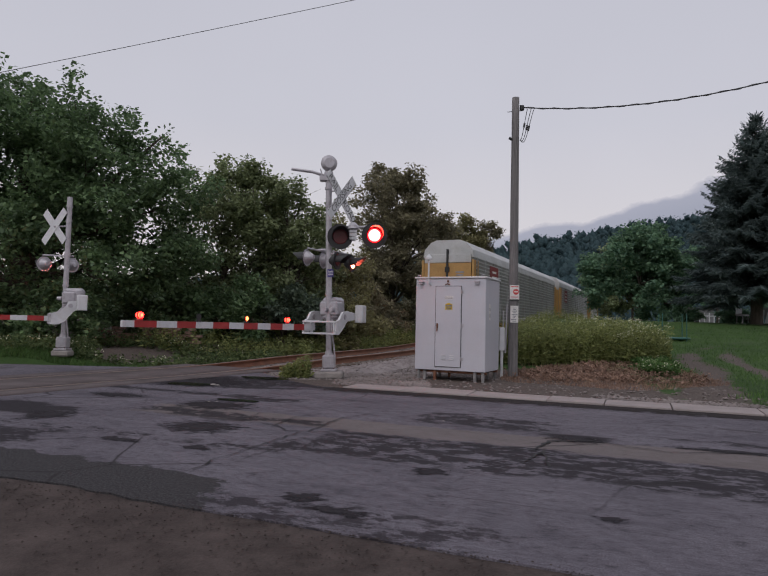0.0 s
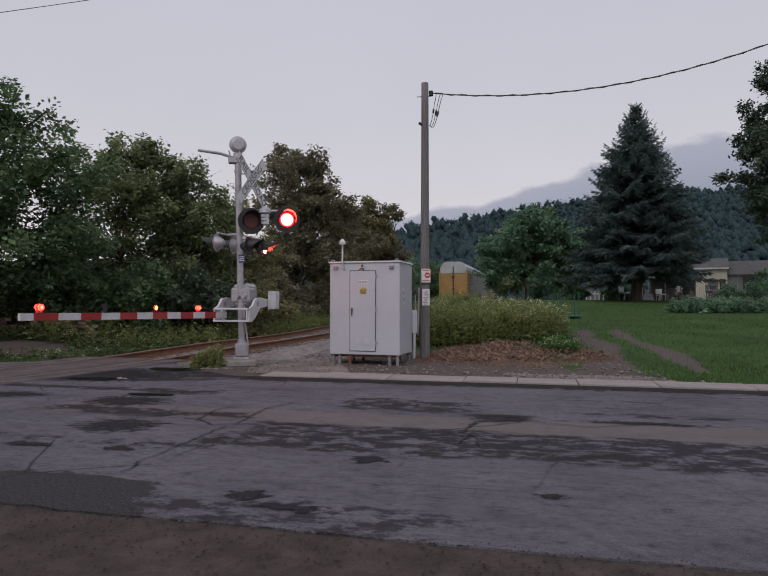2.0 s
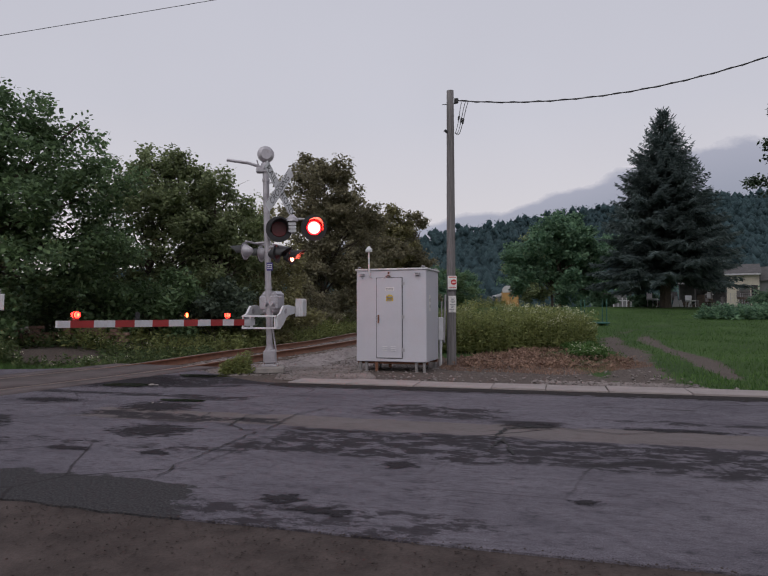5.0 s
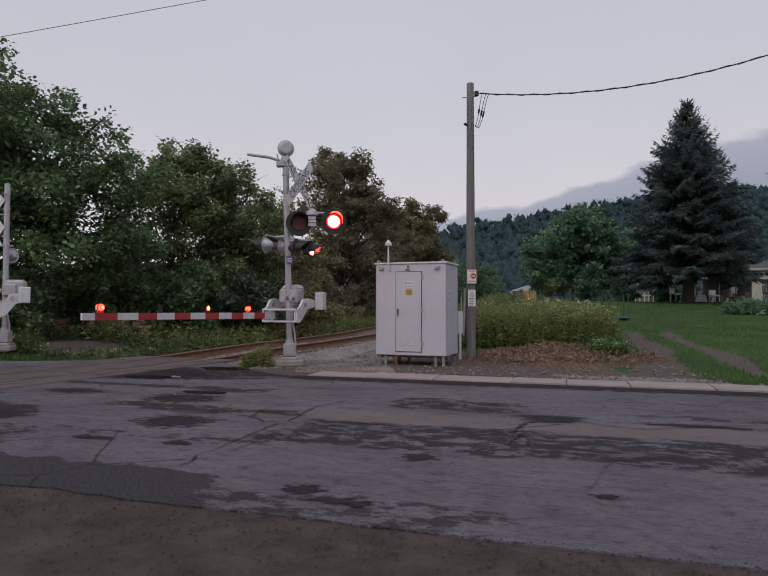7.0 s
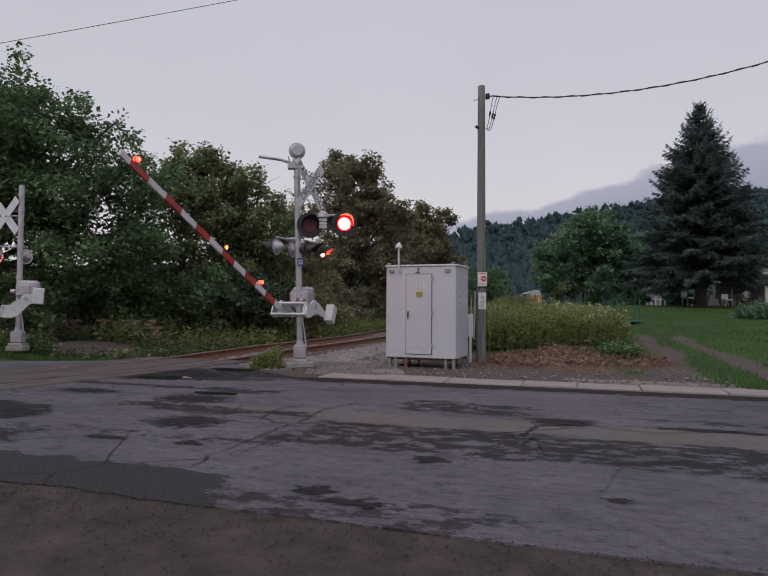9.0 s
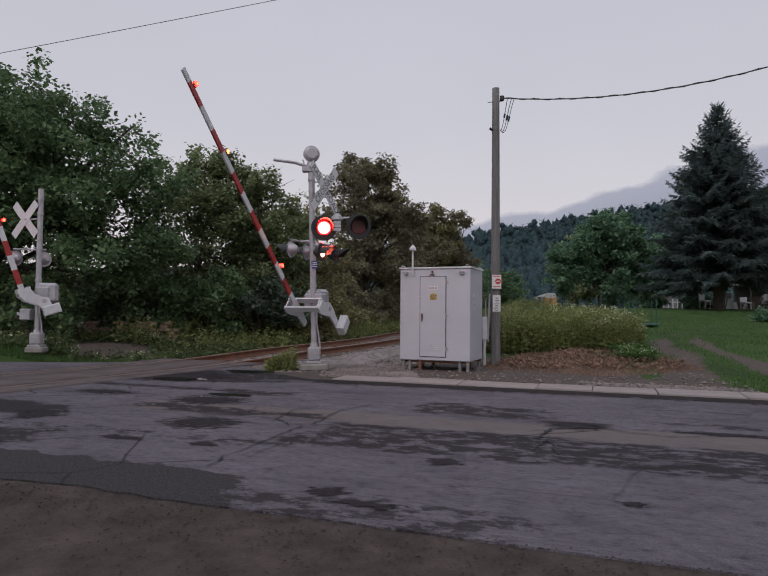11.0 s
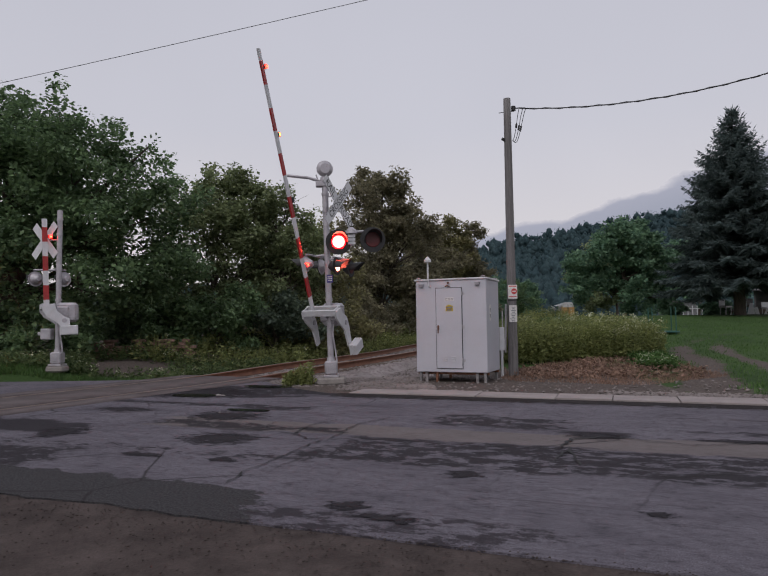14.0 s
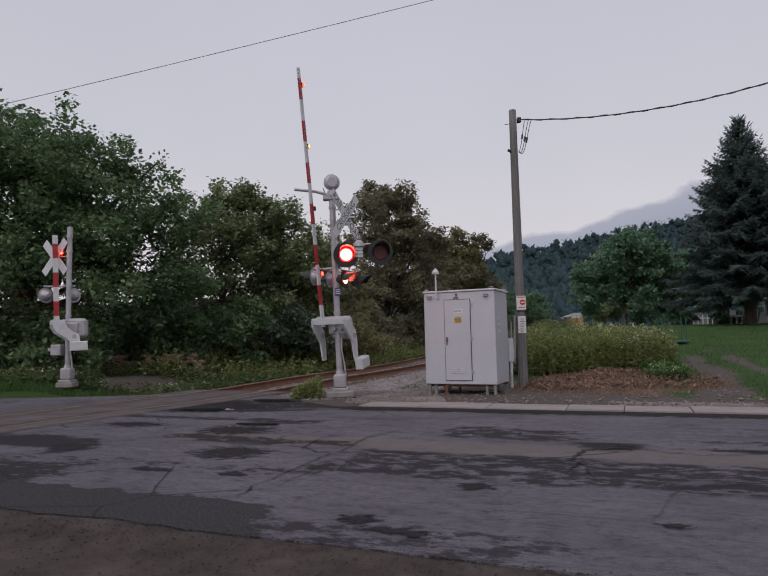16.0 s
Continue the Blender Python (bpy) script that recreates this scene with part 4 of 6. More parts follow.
# ---- the equipment case and the pole ----
def build_case():
    """White sheet-metal relay case: local x along its front, y into it."""
    w, dp, h, z0 = 1.47, 1.03, 1.84, 0.17
    ang = -25
    root = thing("equipment_case", pose(0.965, 10.6, 0, 0, 0, ang), "white sheet-metal railway equipment case on short posts beside the pavement", "equipment case")
    bm = box(B(), w, dp, h, w / 2, dp / 2, z0, 0.012)
    part("body", bm, M["case_paint"], root)
    bm = box(B(), w + 0.05, dp + 0.05, 0.035, w / 2, dp / 2, z0 + h, 0.008)
    part("roof", bm, M["white_paint"], root)
    dx, dw, dz, dh = 0.44, 0.53, z0 + 0.08, 1.6
    bm = box(B(), dw, 0.022, dh, dx + dw / 2, -0.012, dz, 0.006)
    door = part("door", bm, M["case_paint"], root, "narrow white metal door")
    bm = B()
    for x, z, sx, sz in ((dx - 0.012, dz - 0.01, 0.012, dh + 0.02), (dx + dw, dz - 0.01, 0.012, dh + 0.02), (dx, dz + dh, dw, 0.012), (dx, dz - 0.012, dw, 0.012)):
        box(bm, sx, 0.006, sz, x + sx / 2, -0.003, z)
    part("door_gap", bm, M["black_paint"], root)
    for z in (dz + 0.12, dz + 0.78, dz + 1.45):
        bm = rod(B(), (dx + dw + 0.012, -0.025, z), (dx + dw + 0.012, -0.025, z + 0.085), 0.013, 0.013, 8)
        box(bm, 0.06, 0.008, 0.06, dx + dw + 0.03, -0.008, z + 0.01)
        part("hinge", bm, M["aluminium"], door)
    bm = B()
    box(bm, 0.03, 0.03, 0.1, dx + 0.045, -0.04, dz + 0.76, 0.006)
    rod(bm, (dx + 0.045, -0.05, dz + 0.78), (dx + 0.045, -0.05, dz + 0.7), 0.012)
    part("handle", bm, M["rust"], door, "small dark latch handle")
    for i in range(2):
        for j in range(3):
            bm = box(B(), 0.1, 0.016, 0.014, dx + 0.18 + 0.17 * i, -0.028, dz + 0.14 + 0.04 * j, 0.003)
            part("louvre", bm, M["white_paint"], door)
    bm = box(B(), 0.18, 0.003, 0.07, dx + 0.28, -0.026, dz + 1.34)
    s = part("notice", bm, M["sign_white"], door, "small white notice")
    bm = B()
    for i in range(2):
        for j in range(3):
            box(bm, 0.045, 0.003, 0.014, dx + 0.22 + 0.058 * j, -0.028, dz + 1.355 + 0.025 * i)
    part("print", bm, M["sign_grey"], s)
    bm = B()
    rod(bm, (dx + 0.28, -0.024, dz + 1.2), (dx + 0.28, -0.028, dz + 1.2), 0.07, 0.07, 20)
    box(bm, 0.15, 0.003, 0.11, dx + 0.28, -0.0265, dz + 1.135)
    s = part("warning_label", bm, M["sign_yellow"], door, "yellow warning label")
    bm = B()
    box(bm, 0.13, 0.003, 0.025, dx + 0.28, -0.0305, dz + 1.2)
    for i in range(2):
        box(bm, 0.09, 0.003, 0.01, dx + 0.28, -0.0305, dz + 1.145 + 0.02 * i)
    part("print", bm, M["sign_grey"], s)
    for x in (0.13, 1.3):
        bm = box(B(), 0.09, 0.06, 0.05, x, -0.03, z0 + h - 0.12, 0.008)
        box(bm, 0.1, 0.08, 0.012, x, -0.035, z0 + h - 0.075)
        part("vent_hood", bm, M["aluminium"], root)
    bm = B()
    path_rod(bm, [(dx + 0.2, -0.03, dz + dh + 0.03), (dx + 0.25, -0.05, dz + dh + 0.05), (dx + 0.3, -0.03, dz + dh + 0.03)], 0.012)
    rod(bm, (dx + 0.26, -0.04, dz + dh + 0.08), (dx + 0.26, -0.04, dz + dh + 0.12), 0.018, 0.02)
    part("door_light", bm, M["rust"], root, "small rusty fitting above the door")
    bm = B()
    path_rod(bm, [(0.33, -0.02, z0 + h - 0.14), (0.3, -0.05, z0 + h - 0.1), (0.29, -0.06, z0 + h), (0.29, -0.06, z0 + h + 0.4)], 0.018)
    part("antenna_mast", bm, M["white_paint"], root)
    bm = B()
    rod(bm, (0.29, -0.06, z0 + h + 0.38), (0.29, -0.06, z0 + h + 0.42), 0.07, 0.07, 18)
    rod(bm, (0.29, -0.06, z0 + h + 0.42), (0.29, -0.06, z0 + h + 0.49), 0.068, 0.015, 18)
    part("antenna", bm, M["white_paint"], root, "small white domed aerial")
    bm = box(B(), 0.004, 0.09, 0.32, w + 0.003, 0.28, z0 + 1.02)
    s = part("plate", bm, M["sign_white"], root, "white number plate with dark print")
    for i in range(2):
        bm = box(B(), 0.003, 0.045, 0.07, w + 0.006, 0.28, z0 + 1.08 + 0.12 * i)
        part("print", bm, M["sign_grey"], s)
    for x, y in ((0.06, 0.04), (w - 0.06, 0.04), (w - 0.03, dp - 0.06), (0.06, dp - 0.06)):
        bm = path_rod(B(), [(x - 0.05, y, z0 + h + 0.03), (x - 0.03, y, z0 + h + 0.075), (x + 0.03, y, z0 + h + 0.06)], 0.009, 6)
        part("lifting_eye", bm, M["aluminium"], root)
    for x in (0.07, 0.2, 0.42, w - 0.22, w - 0.06):
        for y in (0.06, dp - 0.08):
            bm = box(B(), 0.055, 0.055, z0 + 0.06, x, y, -0.06, 0.006)
            part("leg", bm, M["rust"] if 0.3 < x < 1.2 else M["leg_steel"], root, "short weathered steel post")
    bm = box(B(), w, 0.03, 0.05, w / 2, 0.12, z0 - 0.05)
    box(bm, w, 0.03, 0.05, w / 2, dp - 0.1, z0 - 0.05)
    part("skid", bm, M["rust"], root)


def build_pole():
    root = thing("utility_pole", pose(3.11, 11.32, 0.0), "weathered grey wooden utility pole with notices nailed to it", "utility pole")
    bm = B()
    prev = None
    for i in range(12):
        z = -0.1 + 6.2 * i / 11
        r = 0.108 - 0.03 * i / 11
        ring = [bm.verts.new((r * math.cos(a) * (1 + 0.03 * noise.noise((i, a, 0))), r * math.sin(a), z)) for a in np.linspace(0, 2 * math.pi, 18, endpoint=False)]
        if prev:
            for j in range(18):
                bm.faces.new((prev[j], prev[(j + 1) % 18], ring[(j + 1) % 18], ring[j]))
        prev = ring
    bm.faces.new(prev)
    part("pole", bm, M["pole_wood"], root, smooth=True)
    bm = B()
    box(bm, 0.2, 0.012, 0.3, 0.0, -0.1020, 1.66, 0.003)
    s = part("notice", bm, M["sign_white"], root, "white sign with a red no-entry disc")
    bm = rod(B(), (0.03, -0.108, 1.82), (0.03, -0.112, 1.82), 0.062, 0.062, 22)
    d = part("red_disc", bm, M["sign_red"], s)
    bm = box(B(), 0.08, 0.004, 0.022, 0.03, -0.1140, 1.809)
    part("bar", bm, M["sign_white"], s)
    bm = B()
    box(bm, 0.16, 0.003, 0.02, 0, -0.1100, 1.92)
    box(bm, 0.16, 0.003, 0.015, 0, -0.1100, 1.7)
    part("print", bm, M["sign_red"], s)
    bm = box(B(), 0.2, 0.01, 0.02, 0, -0.1020, 1.62)
    part("strap", bm, M["black_paint"], root)
    bm = box(B(), 0.17, 0.004, 0.36, 0.0, -0.1060, 1.16)
    s = part("poster", bm, M["sign_white"], root, "tattered white notice with dark print")
    bm = B()
    rng = random.Random(3)
    for i in range(9):
        box(bm, rng.uniform(0.05, 0.14), 0.003, rng.uniform(0.008, 0.02), rng.uniform(-0.015, 0.015), -0.1095, 1.18 + 0.036 * i)
    part("print", bm, M["sign_grey"], s)
    bm = B()
    rod(bm, (-0.16, 0.02, 0.5), (-0.13, 0.0, 1.55), 0.022)
    rod(bm, (-0.21, 0.02, 0.4), (-0.21, 0.02, 1.4), 0.014)
    part("cable_guard", bm, M["aluminium"], root, "grey conduit up the side")
    bm = box(B(), 0.11, 0.08, 0.5, -0.24, 0.0, 0.55, 0.01)
    rod(bm, (-0.24, 0, -0.1), (-0.24, 0, 0.56), 0.03)
    part("meter_box", bm, M["white_paint"], root, "narrow white service box")
    bm = B()
    rod(bm, (0.09, 0, 5.88), (0.18, 0, 5.88), 0.018)
    rod(bm, (0.14, 0, 5.83), (0.14, 0, 5.93), 0.05, 0.05, 12)
    rod(bm, (-0.18, 0, 5.78), (0.16, 0, 5.82), 0.008)
    part("insulator", bm, M["black_paint"], root, "dark spool insulator")
    bm = rod(B(), (-0.06, -0.02, 5.15), (-0.14, -0.02, 5.2), 0.03)
    part("cable_knob", bm, M["black_paint"], root)
    bm = B()
    for k, (x2, sag) in enumerate(((0.26, 0.2), (0.34, 0.34), (0.4, 0.42))):
        pts = [(x2 * t + 0.1 * (1 - t), -0.03 * k, 5.15 + (5.86 - 5.15) * t - sag * math.sin(math.pi * t) * (1 - t) - 0.0) for t in np.linspace(0, 1, 12)]
        path_rod(bm, pts, 0.007, 6)
        path_rod(bm, [pts[6], pts[7]], 0.022, 8)
    part("drip_loop", bm, M["wire"], root, "slack black service loops")
    # service wire to a house off to the side
    w = thing("overhead_wire", pose(0, 0, 0), "twisted dark overhead service wire", "overhead wire")
    bm = B()
    pts = [Vector((3.26, 11.3, 5.88)) + ROAD * q + Vector((0, 0, -0.165 * q + 0.035 * q * q)) for q in np.linspace(0, 12, 110)]
    path_rod(bm, pts, 0.013, 6)
    twist = [p + Vector((0.0, 0.016 * math.cos(i * 1.3), 0.018 * math.sin(i * 1.3))) for i, p in enumerate(pts)]
    path_rod(bm, twist, 0.008, 5)
    part("wire", bm, M["wire"], w)
    w = thing("overhead_wire", pose(0, 0, 0), "single thin overhead wire", "overhead wire")
    bm = B()
    a, b = Vector((-19, 9.9, 3.3)), Vector((6, 9.9, 9.05))
    pts = [a.lerp(b, t) - Vector((0, 0, 0.12 * 4 * t * (1 - t))) for t in np.linspace(0, 1, 40)]
    path_rod(bm, pts, 0.006, 5)
    part("wire", bm, M["wire"], w)


build_case()
build_pole()


# ---- the train ----
CAR_LEN = 27.4


def build_rail_car():
    """Enclosed car carrier: local x along it (front +x), z from the rail head. Built once."""
    root = thing("rail_car", pose(0, 0, 0), "long car-carrying rail wagon with grey slatted sides and yellow ends", "rail wagon", "rail cars of the train")
    L, hw, top = CAR_LEN, 1.5, 5.75
    prof = [(-hw, 4.75), (-hw + 0.08, 5.2), (-hw + 0.45, 5.62), (-hw + 0.8, top), (hw - 0.8, top), (hw - 0.45, 5.62), (hw - 0.08, 5.2), (hw, 4.75)]
    bm = B()
    ends = []
    for x in (-L / 2 + 0.1, L / 2 - 0.1):
        ends.append([bm.verts.new((x, y, z)) for y, z in prof])
    for i in range(len(prof) - 1):
        bm.faces.new((ends[0][i], ends[1][i], ends[1][i + 1], ends[0][i + 1]))
    for e in ends:
        bm.faces.new(e)
    part("roof", bm, M["car_roof"], root, "pale curved galvanised roof")
    bm = box(B(), L - 0.3, 2.9, 0.35, 0, 0, 0.75, 0.02)
    box(bm, L - 8, 0.5, 0.4, 0, 0, 0.5)
    part("underframe", bm, M["yellow_steel"], root)
    for y in (-1, 1):
        bm = box(B(), L - 0.3, 0.05, 3.7, 0, y * 1.42, 1.08)
        part("side_panel", bm, M["car_panel"], root, "perforated grey side screen")
        for k in range(17):
            bm = box(B(), L - 0.5, 0.05, 0.055, 0, y * 1.47, 1.2 + 0.21 * k)
            part("slat", bm, M["car_roof"], root)
        for k in range(15):
            x = -L / 2 + 0.9 + k * (L - 1.8) / 14
            bm = box(B(), 0.1, 0.08, 3.75, x, y * 1.46, 1.05)
            part("side_post", bm, M["car_panel"], root)
        bm = box(B(), 1.9, 0.02, 1.25, -L / 2 + 4.6, y * 1.505, 3.3)
        s = part("side_board", bm, M["maroon"], root, "maroon lettered board on the side")
        bm = B()
        for k in range(3):
            box(bm, 1.3 - 0.2 * k, 0.01, 0.13, -L / 2 + 4.6, y * 1.518, 3.5 + 0.32 * k)
        part("print", bm, M["sign_white"], s)
    for e in (-1, 1):
        x = e * (L / 2 - 0.05)
        for y in (-0.72, 0.72):
            bm = box(B(), 0.1, 1.36, 3.42, x, y, 1.0, 0.02)
            part("end_door", bm, M["yellow_steel"], root, "yellow folding end door")
            bm = box(B(), 0.08, 1.36, 0.48, x, y, 4.44, 0.02)
            part("upper_end_panel", bm, M["car_roof"], root, "weathered pale upper end panel")
        bm = box(B(), 0.14, 0.1, 4.2, x + e * 0.05, 0, 1.0)
        part("door_seam", bm, M["black_paint"], root)
        bm = box(B(), 0.06, 0.28, 0.3, x + e * 0.1, 0, 3.9, 0.03)
        part("door_lock", bm, M["black_paint"], root)
        bm = B()
        for i in range(2):
            box(bm, 0.01, 0.5 - 0.1 * i, 0.09, x + e * 0.056, -0.75, 3.85 - 0.16 * i)
        part("print", bm, M["sign_grey"], root)
        for y in (-1.5, 1.5):
            bm = box(B(), 0.3, 0.14, 3.75, x - e * 0.12, y, 0.85, 0.02)
            part("corner_post", bm, M["yellow_steel"], root)
            bm = B()
            for k in range(9):
                box(bm, 0.5, 0.03, 0.03, x - e * 0.5, y * 1.05, 1.0 + 0.4 * k)
            for xx in (-0.25, 0.25):
                box(bm, 0.04, 0.04, 3.7, x - e * 0.5 + xx, y * 1.05, 0.9)
            part("ladder", bm, M["yellow_steel"], root, "yellow end ladder")
        bm = rod(B(), (x, 0, 0.85), (x + e * 0.6, 0, 0.85), 0.1, 0.12, 10)
        box(bm, 0.2, 0.3, 0.28, x + e * 0.6, 0, 0.72, 0.03)
        part("coupler", bm, M["rust"], root)
        for dx in (-0.9, 0.9):
            for y in (-0.75, 0.75):
                bm = rod(B(), (e * (L / 2 - 3.6) + dx, y - 0.06, 0.42), (e * (L / 2 - 3.6) + dx, y + 0.06, 0.42), 0.42, 0.42, 24)
                part("wheel", bm, M["rust"], root)
        bm = box(B(), 2.6, 0.2, 0.25, e * (L / 2 - 3.6), 0.95, 0.4, 0.04)
        box(bm, 2.6, 0.2, 0.25, e * (L / 2 - 3.6), -0.95, 0.4, 0.04)
        box(bm, 0.5, 2.1, 0.25, e * (L / 2 - 3.6), 0, 0.45, 0.04)
        part("truck_frame", bm, M["rust"], root)
    return root


CARS = [build_rail_car()]
for _i in range(4):
    CARS.append(copy_thing(CARS[0], pose(0, 0, 0)))
CARS[0]["label"] = "last car-carrying wagon with a red tail light on its yellow end"
_bm = box(B(), 0.16, 0.3, 0.34, -CAR_LEN / 2 - 0.42, 0, 1.42, 0.02)
box(_bm, 0.36, 0.06, 0.5, -CAR_LEN / 2 - 0.26, 0, 0.98, 0.01)
TAIL = part("tail_device", _bm, M["black_paint"], CARS[0], "end-of-train device with a flashing red light")
_bm = rod(B(), (0.05, 0, 0), (0, 0, 0), 0.13, 0.13, 18)
TAIL_BULB = part("tail_bulb", _bm, M["red_lit"], TAIL, "glowing red tail light")


# ---- trees and other growth ----
def leaf_cloud(name, centres, per, spread, size, mat, parent=None, label="", seed=0, droop=0.3, flat=0.75, kind=""):
    """Many small leaves in tufts round the given centres."""
    rng = np.random.default_rng(seed)
    c = np.repeat(np.asarray(centres, dtype=float), per, axis=0)
    n = len(c)
    sp = np.asarray(spread)
    p = c + np.clip(rng.normal(0, 1, (n, 3)), -1.7, 1.7) * (sp if sp.ndim else np.array([sp, sp, sp * flat]))
    ax = rng.normal(0, 1, (n, 3))
    ax[:, 2] = ax[:, 2] * 0.6 - droop
    ax /= np.linalg.norm(ax, axis=1)[:, None]
    up = rng.normal(0, 0.5, (n, 3)) + (0, 0, 1)
    w = np.cross(ax, up)
    w /= np.linalg.norm(w, axis=1)[:, None] + 1e-9
    nn = np.cross(w, ax)
    ln = size * rng.uniform(0.6, 1.4, (n, 1))
    v = np.stack([p, p + ax * ln * 0.5 + w * ln * 0.34 + nn * ln * 0.06, p + ax * ln, p + ax * ln * 0.5 - w * ln * 0.34 + nn * ln * 0.06], 1).reshape(-1, 3)
    f = np.arange(4 * n).reshape(-1, 4)
    return cloud_mesh(name, v, f, mat, parent, label, kind)


def tuft_centres(lobes, count, rng, shell=0.5, rough=0.45, each=9):
    """Boughs spread over the lobes' outer part, and tufts strewn along each bough, so that gaps stay between them."""
    lob = np.array(lobes, dtype=float)
    wt = (lob[:, 3] * lob[:, 4] * lob[:, 5]) ** 0.75
    n = max(8, count // each)
    pick = rng.choice(len(lob), n, p=wt / wt.sum())
    d = rng.normal(0, 1, (n, 3))
    d[:, 2] += 0.15
    d /= np.linalg.norm(d, axis=1)[:, None]
    r = shell + (1 - shell) * rng.random(n) ** 0.5
    lump = np.array([noise.noise(Vector(q) * 2.3 + Vector((k * 7.1, 0, 0))) for q, k in zip(d, pick)])
    r = r * (1 + rough * lump)
    size = lob[pick, 3:].mean(1)
    mid = lob[pick, :3] + d * lob[pick, 3:] * r[:, None]
    u = rng.uniform(-0.45, 0.5, (n, each, 1))
    way = d * (1, 1, 0.8) + rng.normal(0, 0.25, (n, 3)) + (0, 0, 0.15)
    along = mid[:, None, :] + way[:, None, :] * u * (0.62 * size)[:, None, None]
    wide = (0.125 * size)[:, None, None] * (0.75 - u)
    return (along + np.clip(rng.normal(0, 1, (n, each, 3)), -1.8, 1.8) * wide * (1, 1, 0.6)).reshape(-1, 3)


def build_tree(name, x, y, lobes, tufts, per, leaf, mat, label, category, seed, trunk_r=0.18, spread=0.3, bark="bark", droop=0.3, fork=1.5, limbs=26):
    """Lobes are x, y, z, rx, ry, rz from the tree's foot."""
    gz = float(ground_z(x, y))
    root = thing(name, pose(x, y, gz - 0.05), label, category, "trees")
    rng = np.random.default_rng(seed)
    cs = tuft_centres(lobes, tufts, rng)
    cs[:, 2] = np.maximum(cs[:, 2], 0.25)
    leaf_cloud("crown", cs, int(per * 1.6), spread * 0.66, leaf * 0.72, M[mat], root, "", seed, droop)
    bm = B()
    top = max(l[2] for l in lobes)
    pts = [Vector((0, 0, 0))]
    for i in range(1, 6):
        pts.append(Vector((rng.normal(0, 0.12), rng.normal(0, 0.12), top * i / 5)))
    for i in range(5):
        rod(bm, pts[i], pts[i + 1], trunk_r * (1 - 0.17 * i), trunk_r * (1 - 0.17 * (i + 1)), 10)
    part("trunk", bm, M[bark], root)
    for k in range(limbs):
        bm = B()
        end = Vector(cs[int(rng.integers(len(cs)))])
        s = Vector((0, 0, min(max(fork, end.z * rng.uniform(0.3, 0.7)), top * 0.9)))
        mid = s.lerp(end, 0.5) + Vector((rng.normal(0, 0.2), rng.normal(0, 0.2), 0.25 + rng.normal(0, 0.15)))
        r0 = trunk_r * rng.uniform(0.25, 0.5)
        rod(bm, s, mid, r0, r0 * 0.6, 7)
        rod(bm, mid, end, r0 * 0.6, r0 * 0.2, 6)
        for j in range(3):
            tw = mid.lerp(end, rng.uniform(0.1, 0.9))
            rod(bm, tw, tw + Vector((rng.normal(0, 0.5), rng.normal(0, 0.5), rng.uniform(0.1, 0.7))), r0 * 0.3, r0 * 0.1, 5)
        part("limb", bm, M[bark], root)
    return root


def build_spruce(x, y, h, radius, seed):
    gz = float(ground_z(x, y))
    root = thing("spruce_tree", pose(x, y, gz - 0.05), "tall dark conical spruce with drooping boughs", "spruce tree", "trees")
    rng = np.random.default_rng(seed)
    bm = rod(B(), (0, 0, 0), (0, 0, h * 0.98), 0.38, 0.03, 10)
    part("trunk", bm, M["bark"], root)
    P, A, W = [], [], []
    z = 2.6
    while z < h:
        t = (z - 2.6) / (h - 2.6)
        r = radius * (1 - t) ** 0.85 * (0.9 if t < 0.08 else 1) + 0.12
        for k in range(int(10 + 10 * (1 - t))):
            a = rng.uniform(0, 2 * math.pi)
            L = r * rng.uniform(0.72, 1.12)
            droop = (0.38 - 0.55 * t) * L * rng.uniform(0.6, 1.3)
            steps = max(4, int(L / 0.16))
            d = np.array([math.cos(a), math.sin(a), 0])
            side = np.array([-d[1], d[0], 0])
            tip = None
            for i in range(steps):
                u = (i + 0.5) / steps
                c = d * L * u + np.array([0, 0, z - droop * u + 0.3 * L * u ** 3 * (0.5 if t < 0.5 else 0.8)])
                wid = 0.55 * L * (0.25 + 0.75 * math.sin(math.pi * min(1, u * 0.85 + 0.15))) * 0.42
                for s in (-1, 1):
                    for q in range(6):
                        P.append(c + rng.normal(0, 0.05, 3))
                        v = side * s * rng.uniform(0.4, 1.0) + d * 0.7 + np.array([0, 0, rng.uniform(-0.75, 0.1)])
                        A.append(v / np.linalg.norm(v) * (wid * 0.8 + 0.14) * rng.uniform(0.45, 1.2))
                tip = c
            P.append(tip)
            A.append(d * 0.3 + np.array([0, 0, 0.12 + 0.2 * t]))
        z += 0.24 + 0.1 * (1 - t)
    for i in range(30):
        P.append(np.array([0, 0, h - 0.9 + 0.03 * i]) + rng.normal(0, 0.03, 3))
        A.append(np.array([rng.normal(0, 0.14), rng.normal(0, 0.14), 0.3]))
    P, A = np.array(P), np.array(A)
    up = rng.normal(0, 0.5, P.shape) + (0, 0, 1)
    w = np.cross(A, up)
    w /= np.linalg.norm(w, axis=1)[:, None] + 1e-9
    ln = np.linalg.norm(A, axis=1)[:, None]
    w = w * np.minimum(0.022 + ln * 0.05, 0.05)
    v = np.stack([P, P + A * 0.45 + w, P + A, P + A * 0.45 - w], 1).reshape(-1, 3)
    cloud_mesh("crown", v, np.arange(len(v)).reshape(-1, 4), M["needle"], root)


